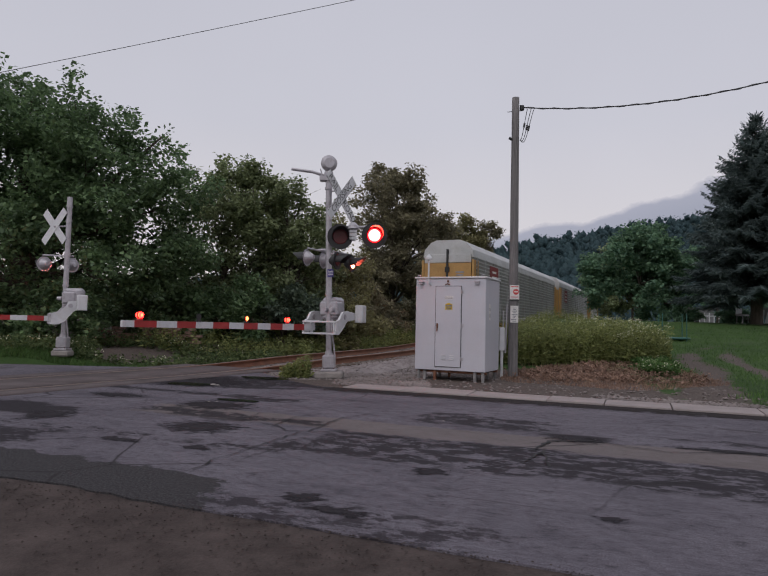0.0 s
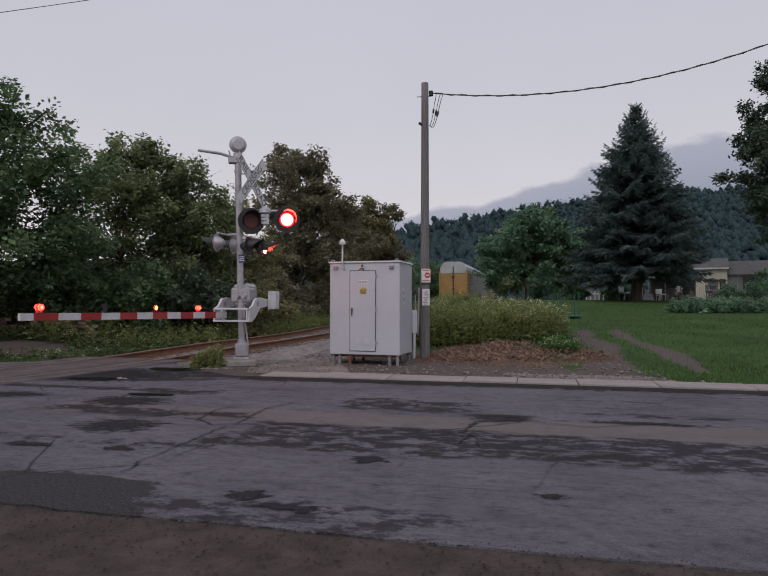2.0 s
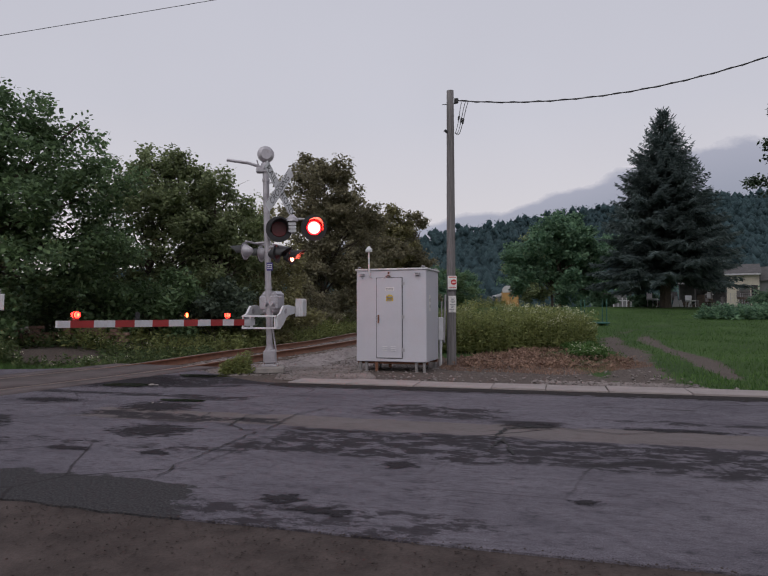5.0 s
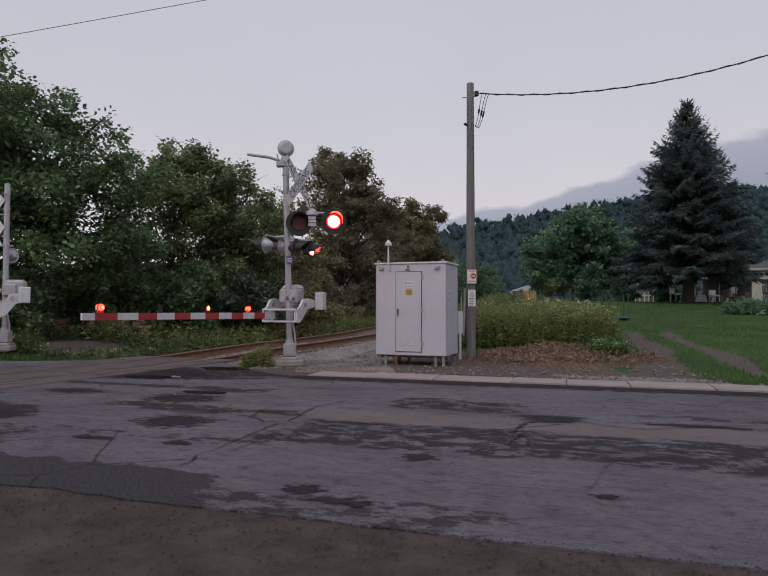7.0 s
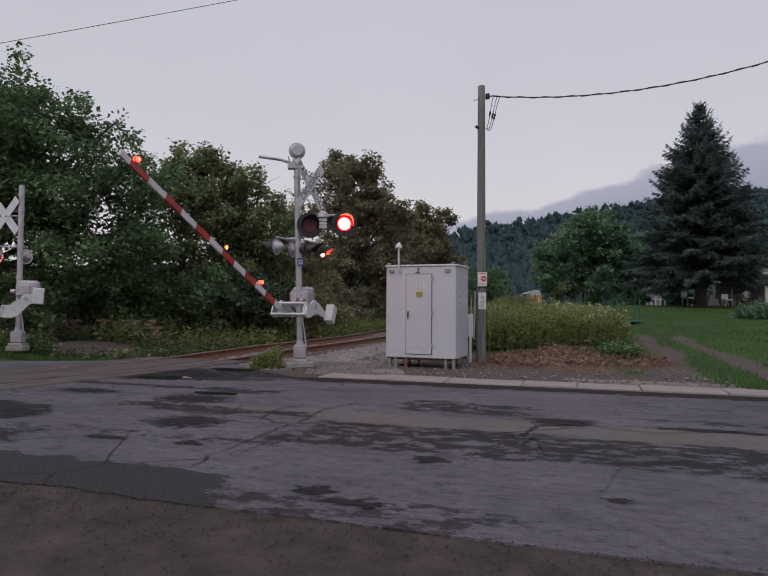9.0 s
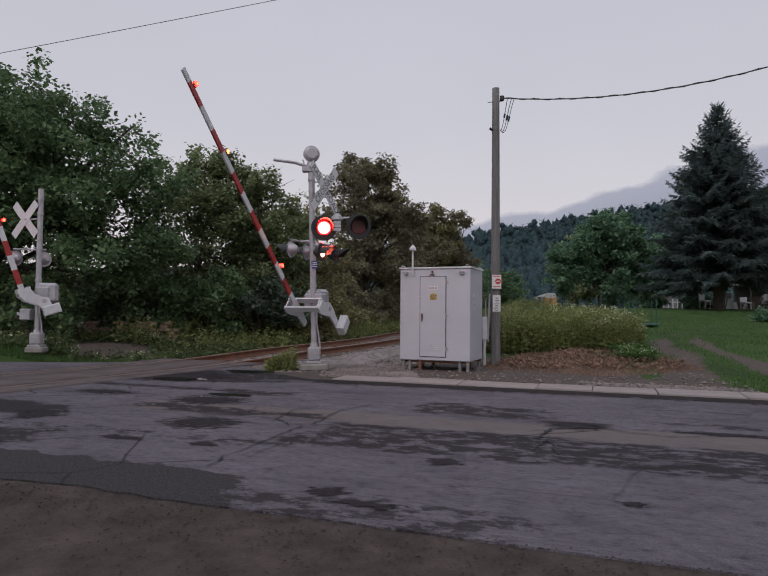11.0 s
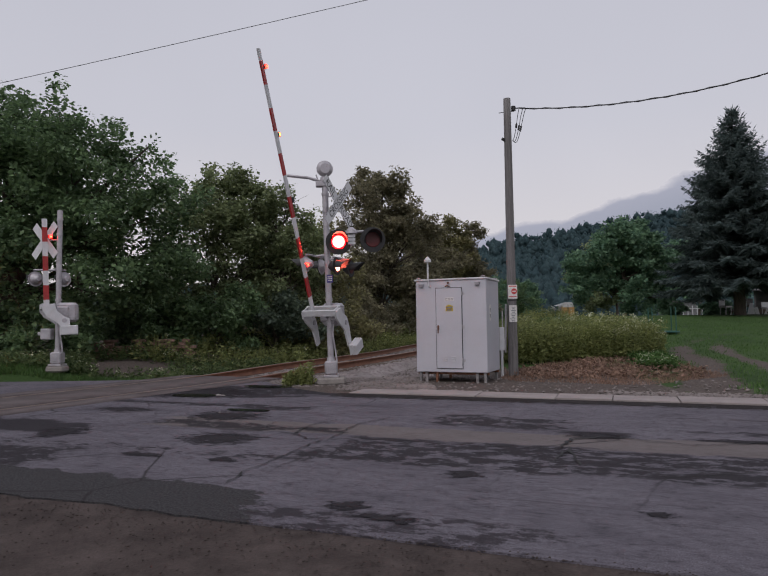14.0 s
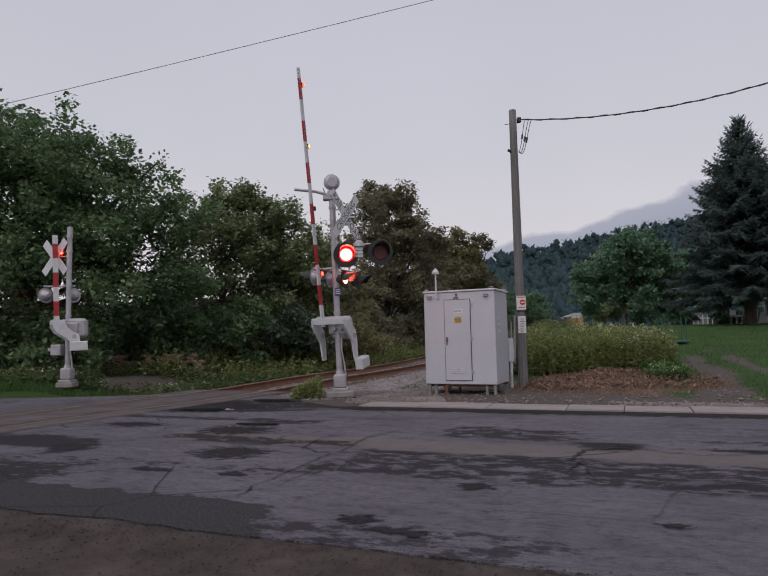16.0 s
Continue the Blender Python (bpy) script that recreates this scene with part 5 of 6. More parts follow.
def stalks(name, spots, height, mat, label, category, seed, leaves=14, leaf=0.12, flowers=None, lean=0.12, kind="stuff", stem_mat=None):
    """Upright weeds: a thin bent stem with leaves along it, and pale heads on some."""
    rng = np.random.default_rng(seed)
    pts = np.asarray(spots, dtype=float)
    n = len(pts)
    h = height * rng.uniform(0.55, 1.15, n) * (pts[:, 3] if pts.shape[1] > 3 else 1)
    b = pts[:, :3]
    tip = b + np.stack([rng.normal(0, lean, n) * h, rng.normal(0, lean, n) * h, h], 1)
    side = rng.normal(0, 1, (n, 3)) * (1, 1, 0)
    side /= np.linalg.norm(side, axis=1)[:, None]
    sv = np.stack([b - side * 0.006, b + side * 0.006, tip + side * 0.002, tip - side * 0.002], 1).reshape(-1, 3)
    u = np.tile(np.linspace(0.12, 1.0, leaves), n) + rng.normal(0, 0.03, n * leaves)
    bb, tt, hh = np.repeat(b, leaves, 0), np.repeat(tip, leaves, 0), np.repeat(h, leaves)
    p = bb + (tt - bb) * u[:, None]
    a = rng.normal(0, 1, (n * leaves, 3)) * (1, 1, 0.35) + (0, 0, 0.35)
    a /= np.linalg.norm(a, axis=1)[:, None]
    ln = (leaf * rng.uniform(0.6, 1.4, n * leaves) * (1.15 - 0.6 * u))[:, None]
    w = np.cross(a, rng.normal(0, 0.6, a.shape) + (0, 0, 1))
    w /= np.linalg.norm(w, axis=1)[:, None] + 1e-9
    lv = np.stack([p, p + a * ln * 0.5 + w * ln * 0.2, p + a * ln, p + a * ln * 0.5 - w * ln * 0.2], 1).reshape(-1, 3)
    v = np.vstack([sv, lv])
    ob = cloud_mesh(name, v, np.arange(len(v)).reshape(-1, 4), M[mat])
    tagged(ob, label, category, kind=kind)
    if flowers:
        k = rng.choice(n, int(n * flowers), replace=False)
        cs = np.repeat(tip[k], 4, 0) + rng.normal(0, 0.06, (len(k) * 4, 3)) * (1, 1, 0.5)
        fl = leaf_cloud(name + "_flowers", cs, 5, 0.016, 0.026, M["flower"], ob, "small white flower heads", seed + 1, 0, 1.0)
    return ob


def spots_in(n, seed, test, xr, yr, extra=None):
    """n places that pass the test, on the ground."""
    rng = np.random.default_rng(seed)
    got, have = [], 0
    while have < n:
        x, y = rng.uniform(*xr, 4000), rng.uniform(*yr, 4000)
        ok = test(x, y, rng)
        got.append(np.stack([x[ok], y[ok]], 1))
        have += int(ok.sum())
    p = np.vstack(got)[:n]
    z = ground_z(p[:, 0], p[:, 1]) - 0.02
    e = np.ones(n) if extra is None else extra(p[:, 0], p[:, 1])
    return np.column_stack([p, z, e])


def wave(x, y, s, k=0.0):
    return 0.5 * np.sin(x * s + k + 1.3 * np.sin(y * s * 0.7 + k)) + 0.5 * np.sin(y * s * 1.1 - k + np.sin(x * s * 0.6))


def blades(name, spots, height, mat, label, seed, width=0.012):
    rng = np.random.default_rng(seed)
    p = np.asarray(spots, dtype=float)[:, :3]
    n = len(p)
    h = (height * rng.uniform(0.5, 1.4, n))[:, None]
    a = rng.uniform(0, 6.283, n)
    s = np.stack([np.cos(a), np.sin(a), np.zeros(n)], 1) * width
    tip = p + np.stack([rng.normal(0, 0.35, n), rng.normal(0, 0.35, n), np.ones(n)], 1) * h
    v = np.stack([p - s, p + s, tip], 1).reshape(-1, 3)
    ob = cloud_mesh(name, v, np.arange(3 * n).reshape(-1, 3), M[mat])
    return tagged(ob, label, "grass", kind="stuff")


def build_growth():
    # the big oak and its neighbours beyond the far side of the crossing
    build_tree("oak_tree", -11.2, 17.6, [(0.4, -0.4, 5.6, 3.5, 3.0, 2.6), (2.9, -0.5, 5.0, 2.2, 2.2, 2.1), (3.0, -0.8, 2.8, 2.4, 2.2, 1.9), (-1.6, 0, 4.8, 3.4, 3, 2.6), (0.2, -0.8, 2.9, 3.4, 2.4, 2.0), (1.0, -0.4, 7.0, 1.2, 1.4, 1.3), (-3.6, 0, 3.4, 3, 3, 2.6), (4.1, -0.3, 3.9, 1.6, 1.6, 2.0), (3.6, 0.6, 2.2, 2.2, 1.6, 1.6)],
               2700, 21, 0.2, "oak", "big leafy green oak beyond the crossing", "oak tree", 11, 0.3, 0.3)
    build_tree("ash_tree", -6.0, 22.0, [(0, 0, 4.9, 1.6, 1.7, 2.2), (-0.8, 0, 3.0, 1.7, 1.7, 1.8), (0.9, 0.2, 3.3, 1.4, 1.7, 2.0), (0.5, 0, 5.9, 0.9, 1.0, 1.2)],
               900, 17, 0.2, "ash", "slim pale-leaved young tree with thin gaps", "tree", 12, 0.1, 0.26)
    build_tree("ash_tree", -3.6, 22.6, [(-0.6, 0, 5.6, 0.9, 1.0, 1.5), (-0.8, 0, 6.4, 0.5, 0.6, 0.8), (0.3, 0, 4.6, 1.3, 1.4, 1.7), (0.2, 0, 2.8, 1.7, 1.7, 2.0), (0.9, 0, 4.3, 0.8, 1, 1.2)],
               900, 17, 0.2, "ash", "slim olive-leaved tree with a ragged top", "tree", 13, 0.12, 0.26)
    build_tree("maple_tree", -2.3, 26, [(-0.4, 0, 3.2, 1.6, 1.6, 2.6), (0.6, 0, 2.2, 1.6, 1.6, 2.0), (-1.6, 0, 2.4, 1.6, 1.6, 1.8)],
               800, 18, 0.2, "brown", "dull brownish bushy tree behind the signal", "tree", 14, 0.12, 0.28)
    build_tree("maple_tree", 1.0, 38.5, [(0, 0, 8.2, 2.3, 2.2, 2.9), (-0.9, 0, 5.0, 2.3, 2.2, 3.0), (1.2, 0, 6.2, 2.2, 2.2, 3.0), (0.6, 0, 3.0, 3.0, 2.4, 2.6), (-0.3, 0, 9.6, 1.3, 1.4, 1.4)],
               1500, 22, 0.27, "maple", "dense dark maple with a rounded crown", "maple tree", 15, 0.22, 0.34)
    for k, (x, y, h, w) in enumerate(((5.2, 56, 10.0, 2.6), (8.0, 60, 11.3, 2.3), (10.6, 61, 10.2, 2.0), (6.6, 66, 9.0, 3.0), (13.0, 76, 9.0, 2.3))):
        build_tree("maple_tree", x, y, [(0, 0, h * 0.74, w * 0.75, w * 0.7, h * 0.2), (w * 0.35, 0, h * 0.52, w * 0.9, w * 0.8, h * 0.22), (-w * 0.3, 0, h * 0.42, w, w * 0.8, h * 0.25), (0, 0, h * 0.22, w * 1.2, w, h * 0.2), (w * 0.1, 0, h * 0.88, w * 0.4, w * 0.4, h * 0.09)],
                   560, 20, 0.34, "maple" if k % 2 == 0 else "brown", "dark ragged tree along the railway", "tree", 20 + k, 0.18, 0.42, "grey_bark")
    for k, (x, y, h, w) in enumerate(((19.5, 112, 9.5, 3.4), (24.5, 122, 8.5, 3.0), (15, 105, 11, 4), (30.5, 150, 8.5, 3.2), (38, 190, 9, 4), (9, 92, 10.5, 4), (47, 215, 11, 5), (27, 135, 10, 4), (33.5, 142, 10, 4), (38.5, 152, 10.5, 4.2), (43, 168, 10.5, 4.5), (36, 175, 13, 6), (52, 230, 14, 7))):
        build_tree("roadside_tree", x, y, [(0, 0, h * 0.7, w * 0.7, w * 0.7, h * 0.28), (w * 0.3, 0, h * 0.42, w * 0.85, w * 0.8, h * 0.3), (-w * 0.3, 0, h * 0.3, w, w * 0.8, h * 0.3)],
                   380, 16, 0.55, "bushleaf" if k % 2 else "oak", "dark green tree beside the distant track", "tree", 40 + k, 0.2, 0.6)
    build_tree("sumac_tree", 20.9, 48, [(0.3, 0, 5.6, 2.6, 2.4, 1.9), (-2.9, -0.2, 3.2, 1.7, 1.6, 1.6), (-1.8, -0.3, 4.0, 2.4, 2.2, 1.7), (2.2, -0.2, 3.9, 2.3, 2.2, 1.7), (0, -0.6, 2.4, 4.3, 2.8, 1.8), (0.6, 0, 6.9, 1.2, 1.3, 0.9)],
               1100, 24, 0.36, "bushleaf", "broad green spreading tree at the field's edge", "tree", 60, 0.22, 0.36)
    build_tree("roadside_tree", 26, 62, [(0, 0, 6, 3.4, 2.5, 3), (-1.5, 0, 3.5, 3.6, 2.5, 2.6)], 500, 18, 0.4, "ash", "pale green tree behind the field", "tree", 61, 0.15, 0.45)
    build_tree("roadside_tree", 40, 72, [(0, 0, 6, 5, 3, 3.4), (5, 0, 5, 4, 3, 3)], 700, 18, 0.45, "bushleaf", "green trees behind the houses", "tree", 62, 0.15, 0.5)
    build_spruce(24.3, 37.9, 13.65, 5.0, 5)
    build_tree("roadside_tree", 36.6, 37.5, [(0, 0, 12.5, 3.4, 3, 3.2), (-1.2, 0, 9.2, 3.2, 3, 3), (1, 0, 16, 3.0, 2.6, 2.6), (0.5, 0, 6, 3.6, 3, 2.8), (-1.8, 0, 12, 1.6, 1.6, 1.4)],
               1300, 24, 0.34, "dark_oak", "tall dark tree beside the house", "tree", 63, 0.35, 0.42)
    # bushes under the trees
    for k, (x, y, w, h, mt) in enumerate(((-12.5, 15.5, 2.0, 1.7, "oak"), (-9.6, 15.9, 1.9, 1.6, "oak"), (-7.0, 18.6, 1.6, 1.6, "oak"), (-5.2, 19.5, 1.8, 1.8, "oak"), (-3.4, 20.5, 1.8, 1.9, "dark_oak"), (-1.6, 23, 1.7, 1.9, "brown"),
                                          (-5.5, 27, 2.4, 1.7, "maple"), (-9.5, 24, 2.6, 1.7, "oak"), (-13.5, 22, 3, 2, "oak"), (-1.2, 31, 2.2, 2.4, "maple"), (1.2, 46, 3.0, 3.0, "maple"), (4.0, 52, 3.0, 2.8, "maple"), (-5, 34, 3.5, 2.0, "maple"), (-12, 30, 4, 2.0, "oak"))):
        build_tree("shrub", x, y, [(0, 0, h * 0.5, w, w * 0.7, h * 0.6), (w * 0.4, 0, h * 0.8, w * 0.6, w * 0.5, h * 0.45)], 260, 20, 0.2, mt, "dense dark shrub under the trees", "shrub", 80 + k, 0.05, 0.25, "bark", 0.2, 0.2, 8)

    def tall(x, y, rng):
        return (((x - 5.7) / 2.35) ** 2 + ((y - 15.0) / 2.0) ** 2 < 1.0 + 0.2 * wave(x, y, 2.0)) & (track_near(x, y) > 2.4)
    stalks("tall_weeds", spots_in(1500, 1, lambda x, y, r: tall(x, y, r) & (x < 6), (3, 8.3), (12.4, 17.5), lambda x, y: 0.95 + 0.18 * wave(x, y, 1.9)), 0.97, "weed", "thick patch of tall yellow-green weeds", "weeds", 1, 38, 0.11, 0.008)
    stalks("tall_weeds", spots_in(900, 21, lambda x, y, r: tall(x, y, r) & (x >= 5.7), (3, 8.3), (12.4, 17.5), lambda x, y: 1.0 - 0.2 * np.clip((x - 6.4) / 2, 0, 1)), 1.0, "weed", "tall green weeds dotted with white flowers", "weeds", 2, 38, 0.11, 0.16)

    def low(x, y, rng):
        return (y > 12.35 + 0.12 * wave(x, y, 3.0)) & (track_near(x, y) > 1.9) & (x < np.interp(y, LINE[:, 1], LINE[:, 0]))
    stalks("verge_weeds", spots_in(1500, 2, lambda x, y, r: low(x, y, r) & (y > 12.8) & (r.random(x.shape) < 0.35 + 0.6 * wave(x, y, 1.4)) & ((np.abs(x + 7.3) > 1.6) | (y > 17.3) | (y < 15.2) | (r.random(x.shape) < 0.5)), (-13, 0), (12.5, 17.5)), 0.36, "verge", "low green weeds along the verge", "weeds", 3, 16, 0.14, 0.04)
    blades("verge_grass", spots_in(15000, 4, lambda x, y, r: low(x, y, r) & (y < 13.3 + 0.7 * wave(x, y, 2.3)), (-14, 0), (12.2, 14.6)), 0.15, "grass", "short uneven grass along the verge", 4)

    def beyond(x, y, rng):
        dn = track_near(x, y)
        return (dn > 2.0) & (dn < 6.5) & (x < np.interp(y, LINE[:, 1], LINE[:, 0]))
    stalks("trackside_weeds", spots_in(2600, 5, beyond, (-7, 14), (16, 48)), 0.7, "weed", "yellow-green weeds beyond the track", "weeds", 5, 14, 0.17, 0.02)
    stalks("trackside_weeds", spots_in(700, 6, lambda x, y, r: (track_near(x, y) > 2.6) & (track_near(x, y) < 5) & (x > np.interp(y, LINE[:, 1], LINE[:, 0])) & (y > 19), (0, 22), (17, 52)), 0.8, "weed", "green weeds beside the track", "weeds", 6, 14, 0.18, 0.1)
    stalks("mast_weeds", spots_in(90, 7, lambda x, y, r: x > -9, (-1.65, -1.1), (10.0, 10.5)), 0.42, "weed", "clump of weeds beside the signal base", "weeds", 7, 16, 0.09)
    stalks("dead_weeds", spots_in(700, 8, lambda x, y, r: (y > kerb_y(x) + 2.4) & (((x - 5.0) / 2.1) ** 2 + ((y - 11.4) / 1.8) ** 2 < 0.8 + 0.5 * wave(x, y, 2.2)) & (r.random(x.shape) < 0.55 + 0.6 * wave(x, y, 4.0)), (2.9, 7.2), (9, 13.6)), 0.14, "straw", "flattened brown dead weeds and straw", "dead weeds", 8, 7, 0.1, None, 1.2)
    blades("straw", spots_in(14000, 9, lambda x, y, r: (y > kerb_y(x) + 1.9) & (((x - 4.9) / 2.3) ** 2 + ((y - 11.2) / 2.2) ** 2 < 0.85 + 0.5 * wave(x, y, 1.8)) & (r.random(x.shape) < 0.6 + 0.5 * wave(x, y, 3.1)), (2.4, 7.6), (8.4, 13.8)), 0.06, "straw", "brown cut straw on the dirt", 9, 0.008)

    def field(x, y, rng):
        ok = (y > kerb_y(x) + 0.66) & ((x > 6.3) | (y > 13.2)) & (track_near(x, y) > 3) & (((x - 5.7) / 2.3) ** 2 + ((y - 15.0) / 2.0) ** 2 > 0.8)
        worn = lane_bare(x, y) + 0.25 * wave(x, y, 5.0)
        return ok & (worn < rng.uniform(0.2, 0.85, x.shape)) & (rng.random(x.shape) < 11 / np.maximum(y, 11))
    blades("field_grass", spots_in(110000, 10, field, (4.5, 30), (3, 36)), 0.075, "grass", "mown green grass of the field", 10, 0.011)
    stalks("garden_weeds", spots_in(260, 11, lambda x, y, r: ((x - 21.5) / 3.2) ** 2 + ((y - 25.5) / 1.0) ** 2 < 1, (18, 25), (24, 27)), 0.68, "bushleaf", "leafy green garden bed with a few white flowers", "garden bed", 11, 26, 0.26, 0.05)
    stalks("lane_weeds", spots_in(420, 12, lambda x, y, r: ((x - 6.75 - 0.3 * (y - 12.6)) / 0.55) ** 2 + ((y - 12.6) / 1.8) ** 2 < 0.7 + 0.6 * wave(x, y, 4.0), (5.4, 8.3), (10.8, 14.4)), 0.2, "grass", "bright green weeds beside the lane", "weeds", 12, 16, 0.13, 0.08)
    for k, (x, y, w, h) in enumerate(((27.2, 30, 1.8, 1.6), (30, 31, 2.0, 1.9), (32.5, 30, 2, 1.8), (21.0, 41, 1.3, 0.9), (25.7, 43, 1.2, 0.9))):
        build_tree("shrub", x, y, [(0, 0, h * 0.5, w, w * 0.7, h * 0.55)], 200, 18, 0.2, "bushleaf", "rounded green garden shrub", "shrub", 100 + k, 0.04, 0.2, "bark", 0.2, 0.2, 6)


# ---- houses, ruin and yard things ----
def build_houses():
    root = thing("house", pose(39.5, 50.5, float(ground_z(39.5, 50.5)) - 0.15, 0, 0, -34), "small cream house with an arched doorway and grey roof", "house")
    bm = box(B(), 2.7, 4.0, 3.2, 0, 2.0, 0)
    part("wall", bm, M["siding"], root)
    bm = box(B(), 5.0, 4.0, 2.6, 3.8, 2.6, 0)
    part("wall", bm, M["grey_siding"], root, "grey side wing")
    bm = B()
    for x0, x1, z0, z1, y0 in ((-1.55, 1.55, 3.2, 4.3, -0.25), (1.2, 6.6, 2.6, 4.0, 0.3)):
        a = [bm.verts.new(c) for c in ((x0, y0, z0), (x1, y0, z0), (x1, 2.4, z1), (x0, 2.4, z1), (x0, 5, z0), (x1, 5, z0))]
        for f in ((0, 1, 2, 3), (3, 2, 5, 4), (0, 3, 4), (1, 5, 2)):
            bm.faces.new([a[i] for i in f])
    part("roof", bm, M["shingle"], root, "grey shingle roof")
    bm = box(B(), 2.9, 0.08, 0.14, 0, -0.3, 3.12)
    part("eave_board", bm, M["white_paint"], root)
    bm = B()
    rod(bm, (0.15, -0.04, 1.6), (0.15, 0.02, 1.6), 0.45, 0.45, 20)
    box(bm, 0.9, 0.06, 1.6, 0.15, -0.01, 0)
    part("door", bm, M["pole_wood"], root, "dark arched doorway")
    bm = box(B(), 0.5, 0.06, 1.5, 0.95, -0.01, 0.7)
    part("window", bm, M["dark_glass"], root)
    bm = box(B(), 1.9, 0.06, 1.2, 3.6, 0.58, 1.2)
    part("window", bm, M["dark_glass"], root)
    for x, y, w, h in ((31.0, 58, 2.4, 1.5),):
        b = thing("shed", pose(x, y, float(ground_z(x, y)) - 0.1), "low grey shed beyond the field", "shed")
        bm = box(B(), w, 3, h, 0, 1.5, 0)
        part("wall", bm, M["grey_siding"], b)
        bm = box(B(), w + 0.4, 3.4, 0.15, 0, 1.5, h)
        part("roof", bm, M["shingle"], b)
        bm = box(B(), 0.7, 0.05, 1.3, -w / 4, -0.01, 0)
        part("door", bm, M["dark_glass"], b)
    f = thing("fence", pose(29, 52, float(ground_z(29, 52)) - 0.05, 0, 0, 6), "low white fence at the end of the field", "fence")
    for i in range(15):
        bm = box(B(), 0.09, 0.03, 0.95, -3.1 + 0.45 * i, 0, 0)
        part("picket", bm, M["white_paint"], f)
    bm = box(B(), 6.6, 0.04, 0.08, 0, 0.03, 0.65)
    part("rail", bm, M["white_paint"], f)
    rng = random.Random(5)
    for i in range(9):
        x, y = 25.6 + i * 0.95, 41.5 + rng.uniform(-1, 1)
        w, h = rng.uniform(0.4, 1.1), rng.uniform(0.4, 1.2)
        j = thing("yard_clutter", pose(x, y, float(ground_z(x, y)), 0, 0, rng.uniform(-40, 40)), "old yard furniture and boards piled under the trees", "yard clutter", "yard clutter")
        bm = box(B(), w, 0.5, h * 0.12, 0, 0, h * 0.5, 0.02)
        part("top", bm, M["white_paint"] if i % 3 == 0 else M["tie"], j)
        for sx in (-1, 1):
            for sy in (-1, 1):
                bm = rod(B(), (sx * w * 0.45, sy * 0.2, 0), (sx * w * 0.4, sy * 0.2, h * 0.52), 0.03)
                part("leg", bm, M["white_paint"] if i % 3 == 0 else M["tie"], j)
        bm = box(B(), w, 0.04, h * 0.5, 0, 0.25, h * 0.55, 0.01)
        part("back", bm, M["white_paint"] if i % 3 == 0 else M["pole_wood"], j)
    gz = float(ground_z(30.0, 42.6))
    lean = thing("lean_to_shed", pose(30.2, 42.6, gz - 0.05, 0, 0, -34), "dark open lean-to shed with clutter stored under it", "shed")
    bm = box(B(), 3.3, 0.08, 1.9, 0, 1.3, 0)
    part("back_wall", bm, M["shingle"], lean)
    bm = box(B(), 3.6, 2.0, 0.08, 0, 0.4, 0, 0.01)
    o = part("roof", bm, M["shingle"], lean)
    o.matrix_basis = pose(0, 0, 1.85, 8, 0, 0)
    for x in (-1.6, -0.5, 0.6, 1.6):
        bm = box(B(), 0.09, 0.09, 1.85, x, -0.35, 0)
        part("post", bm, M["pole_wood"], lean)
    for k in range(10):
        x, z = -1.3 + 0.29 * k, rng.uniform(0.2, 1.2)
        d = thing("stored_board", pose(30.2 + 0.83 * x, 42.5 - 0.56 * x, gz, rng.uniform(-6, 6), 0, -34 + rng.uniform(-25, 25)), "old boards and crates stacked under the lean-to", "boards", "stored boards")
        bm = box(B(), rng.uniform(0.2, 0.6), 0.25, z, 0, 0, 0, 0.02)
        box(bm, rng.uniform(0.3, 0.8), 0.05, 0.05, 0, -0.1, z * rng.uniform(0.4, 0.95), 0.01)
        part("boards", bm, M["white_paint"] if k in (1, 6) else (M["pole_wood"] if k % 2 else M["tie"]), d)
    for k in range(4):
        d = thing("white_board", pose(26.6 + 0.33 * k, 41.2, float(ground_z(26.6, 41.2)) - 0.03, -14, rng.uniform(-14, 14), -30), "white painted board leaning beside the trunk", "board", "white boards")
        bm = box(B(), 0.24, 0.04, 1.05 - 0.16 * k, 0, 0, 0, 0.008)
        part("board", bm, M["white_paint"], d)
    w = thing("wire_fence", pose(38.5, 48.2, float(ground_z(38.5, 48.2)) - 0.05, 0, 0, -34), "grey steel wire fence in front of the house", "fence")
    for k in range(5):
        bm = rod(B(), (-1.5 + 0.75 * k, 0, 0), (-1.5 + 0.75 * k, 0, 1.3), 0.03, 0.03, 8)
        part("post", bm, M["aluminium"], w)
    bm = B()
    for k in range(7):
        rod(bm, (-1.5, 0, 0.08 + 0.2 * k), (1.5, 0, 0.08 + 0.2 * k), 0.008, 0.008, 5)
    for k in range(20):
        rod(bm, (-1.5 + 0.15 * k, 0, 0.08), (-1.5 + 0.15 * k, 0, 1.28), 0.006, 0.006, 5)
    part("mesh", bm, M["aluminium"], w)
    t = thing("trampoline", pose(11.5, 22.0, float(ground_z(11.5, 22.0)) - 0.12), "round backyard trampoline with dark green posts", "trampoline")
    bm = B()
    ring = [Vector((0.6 * math.cos(a), 0.6 * math.sin(a), 0.2)) for a in np.linspace(0, 2 * math.pi, 25)]
    path_rod(bm, ring, 0.035, 8)
    part("ring", bm, M["green_steel"], t)
    bm = B()
    bm.faces.new([bm.verts.new(p) for p in ring[:-1]])
    part("mat", bm, M["black_paint"], t)
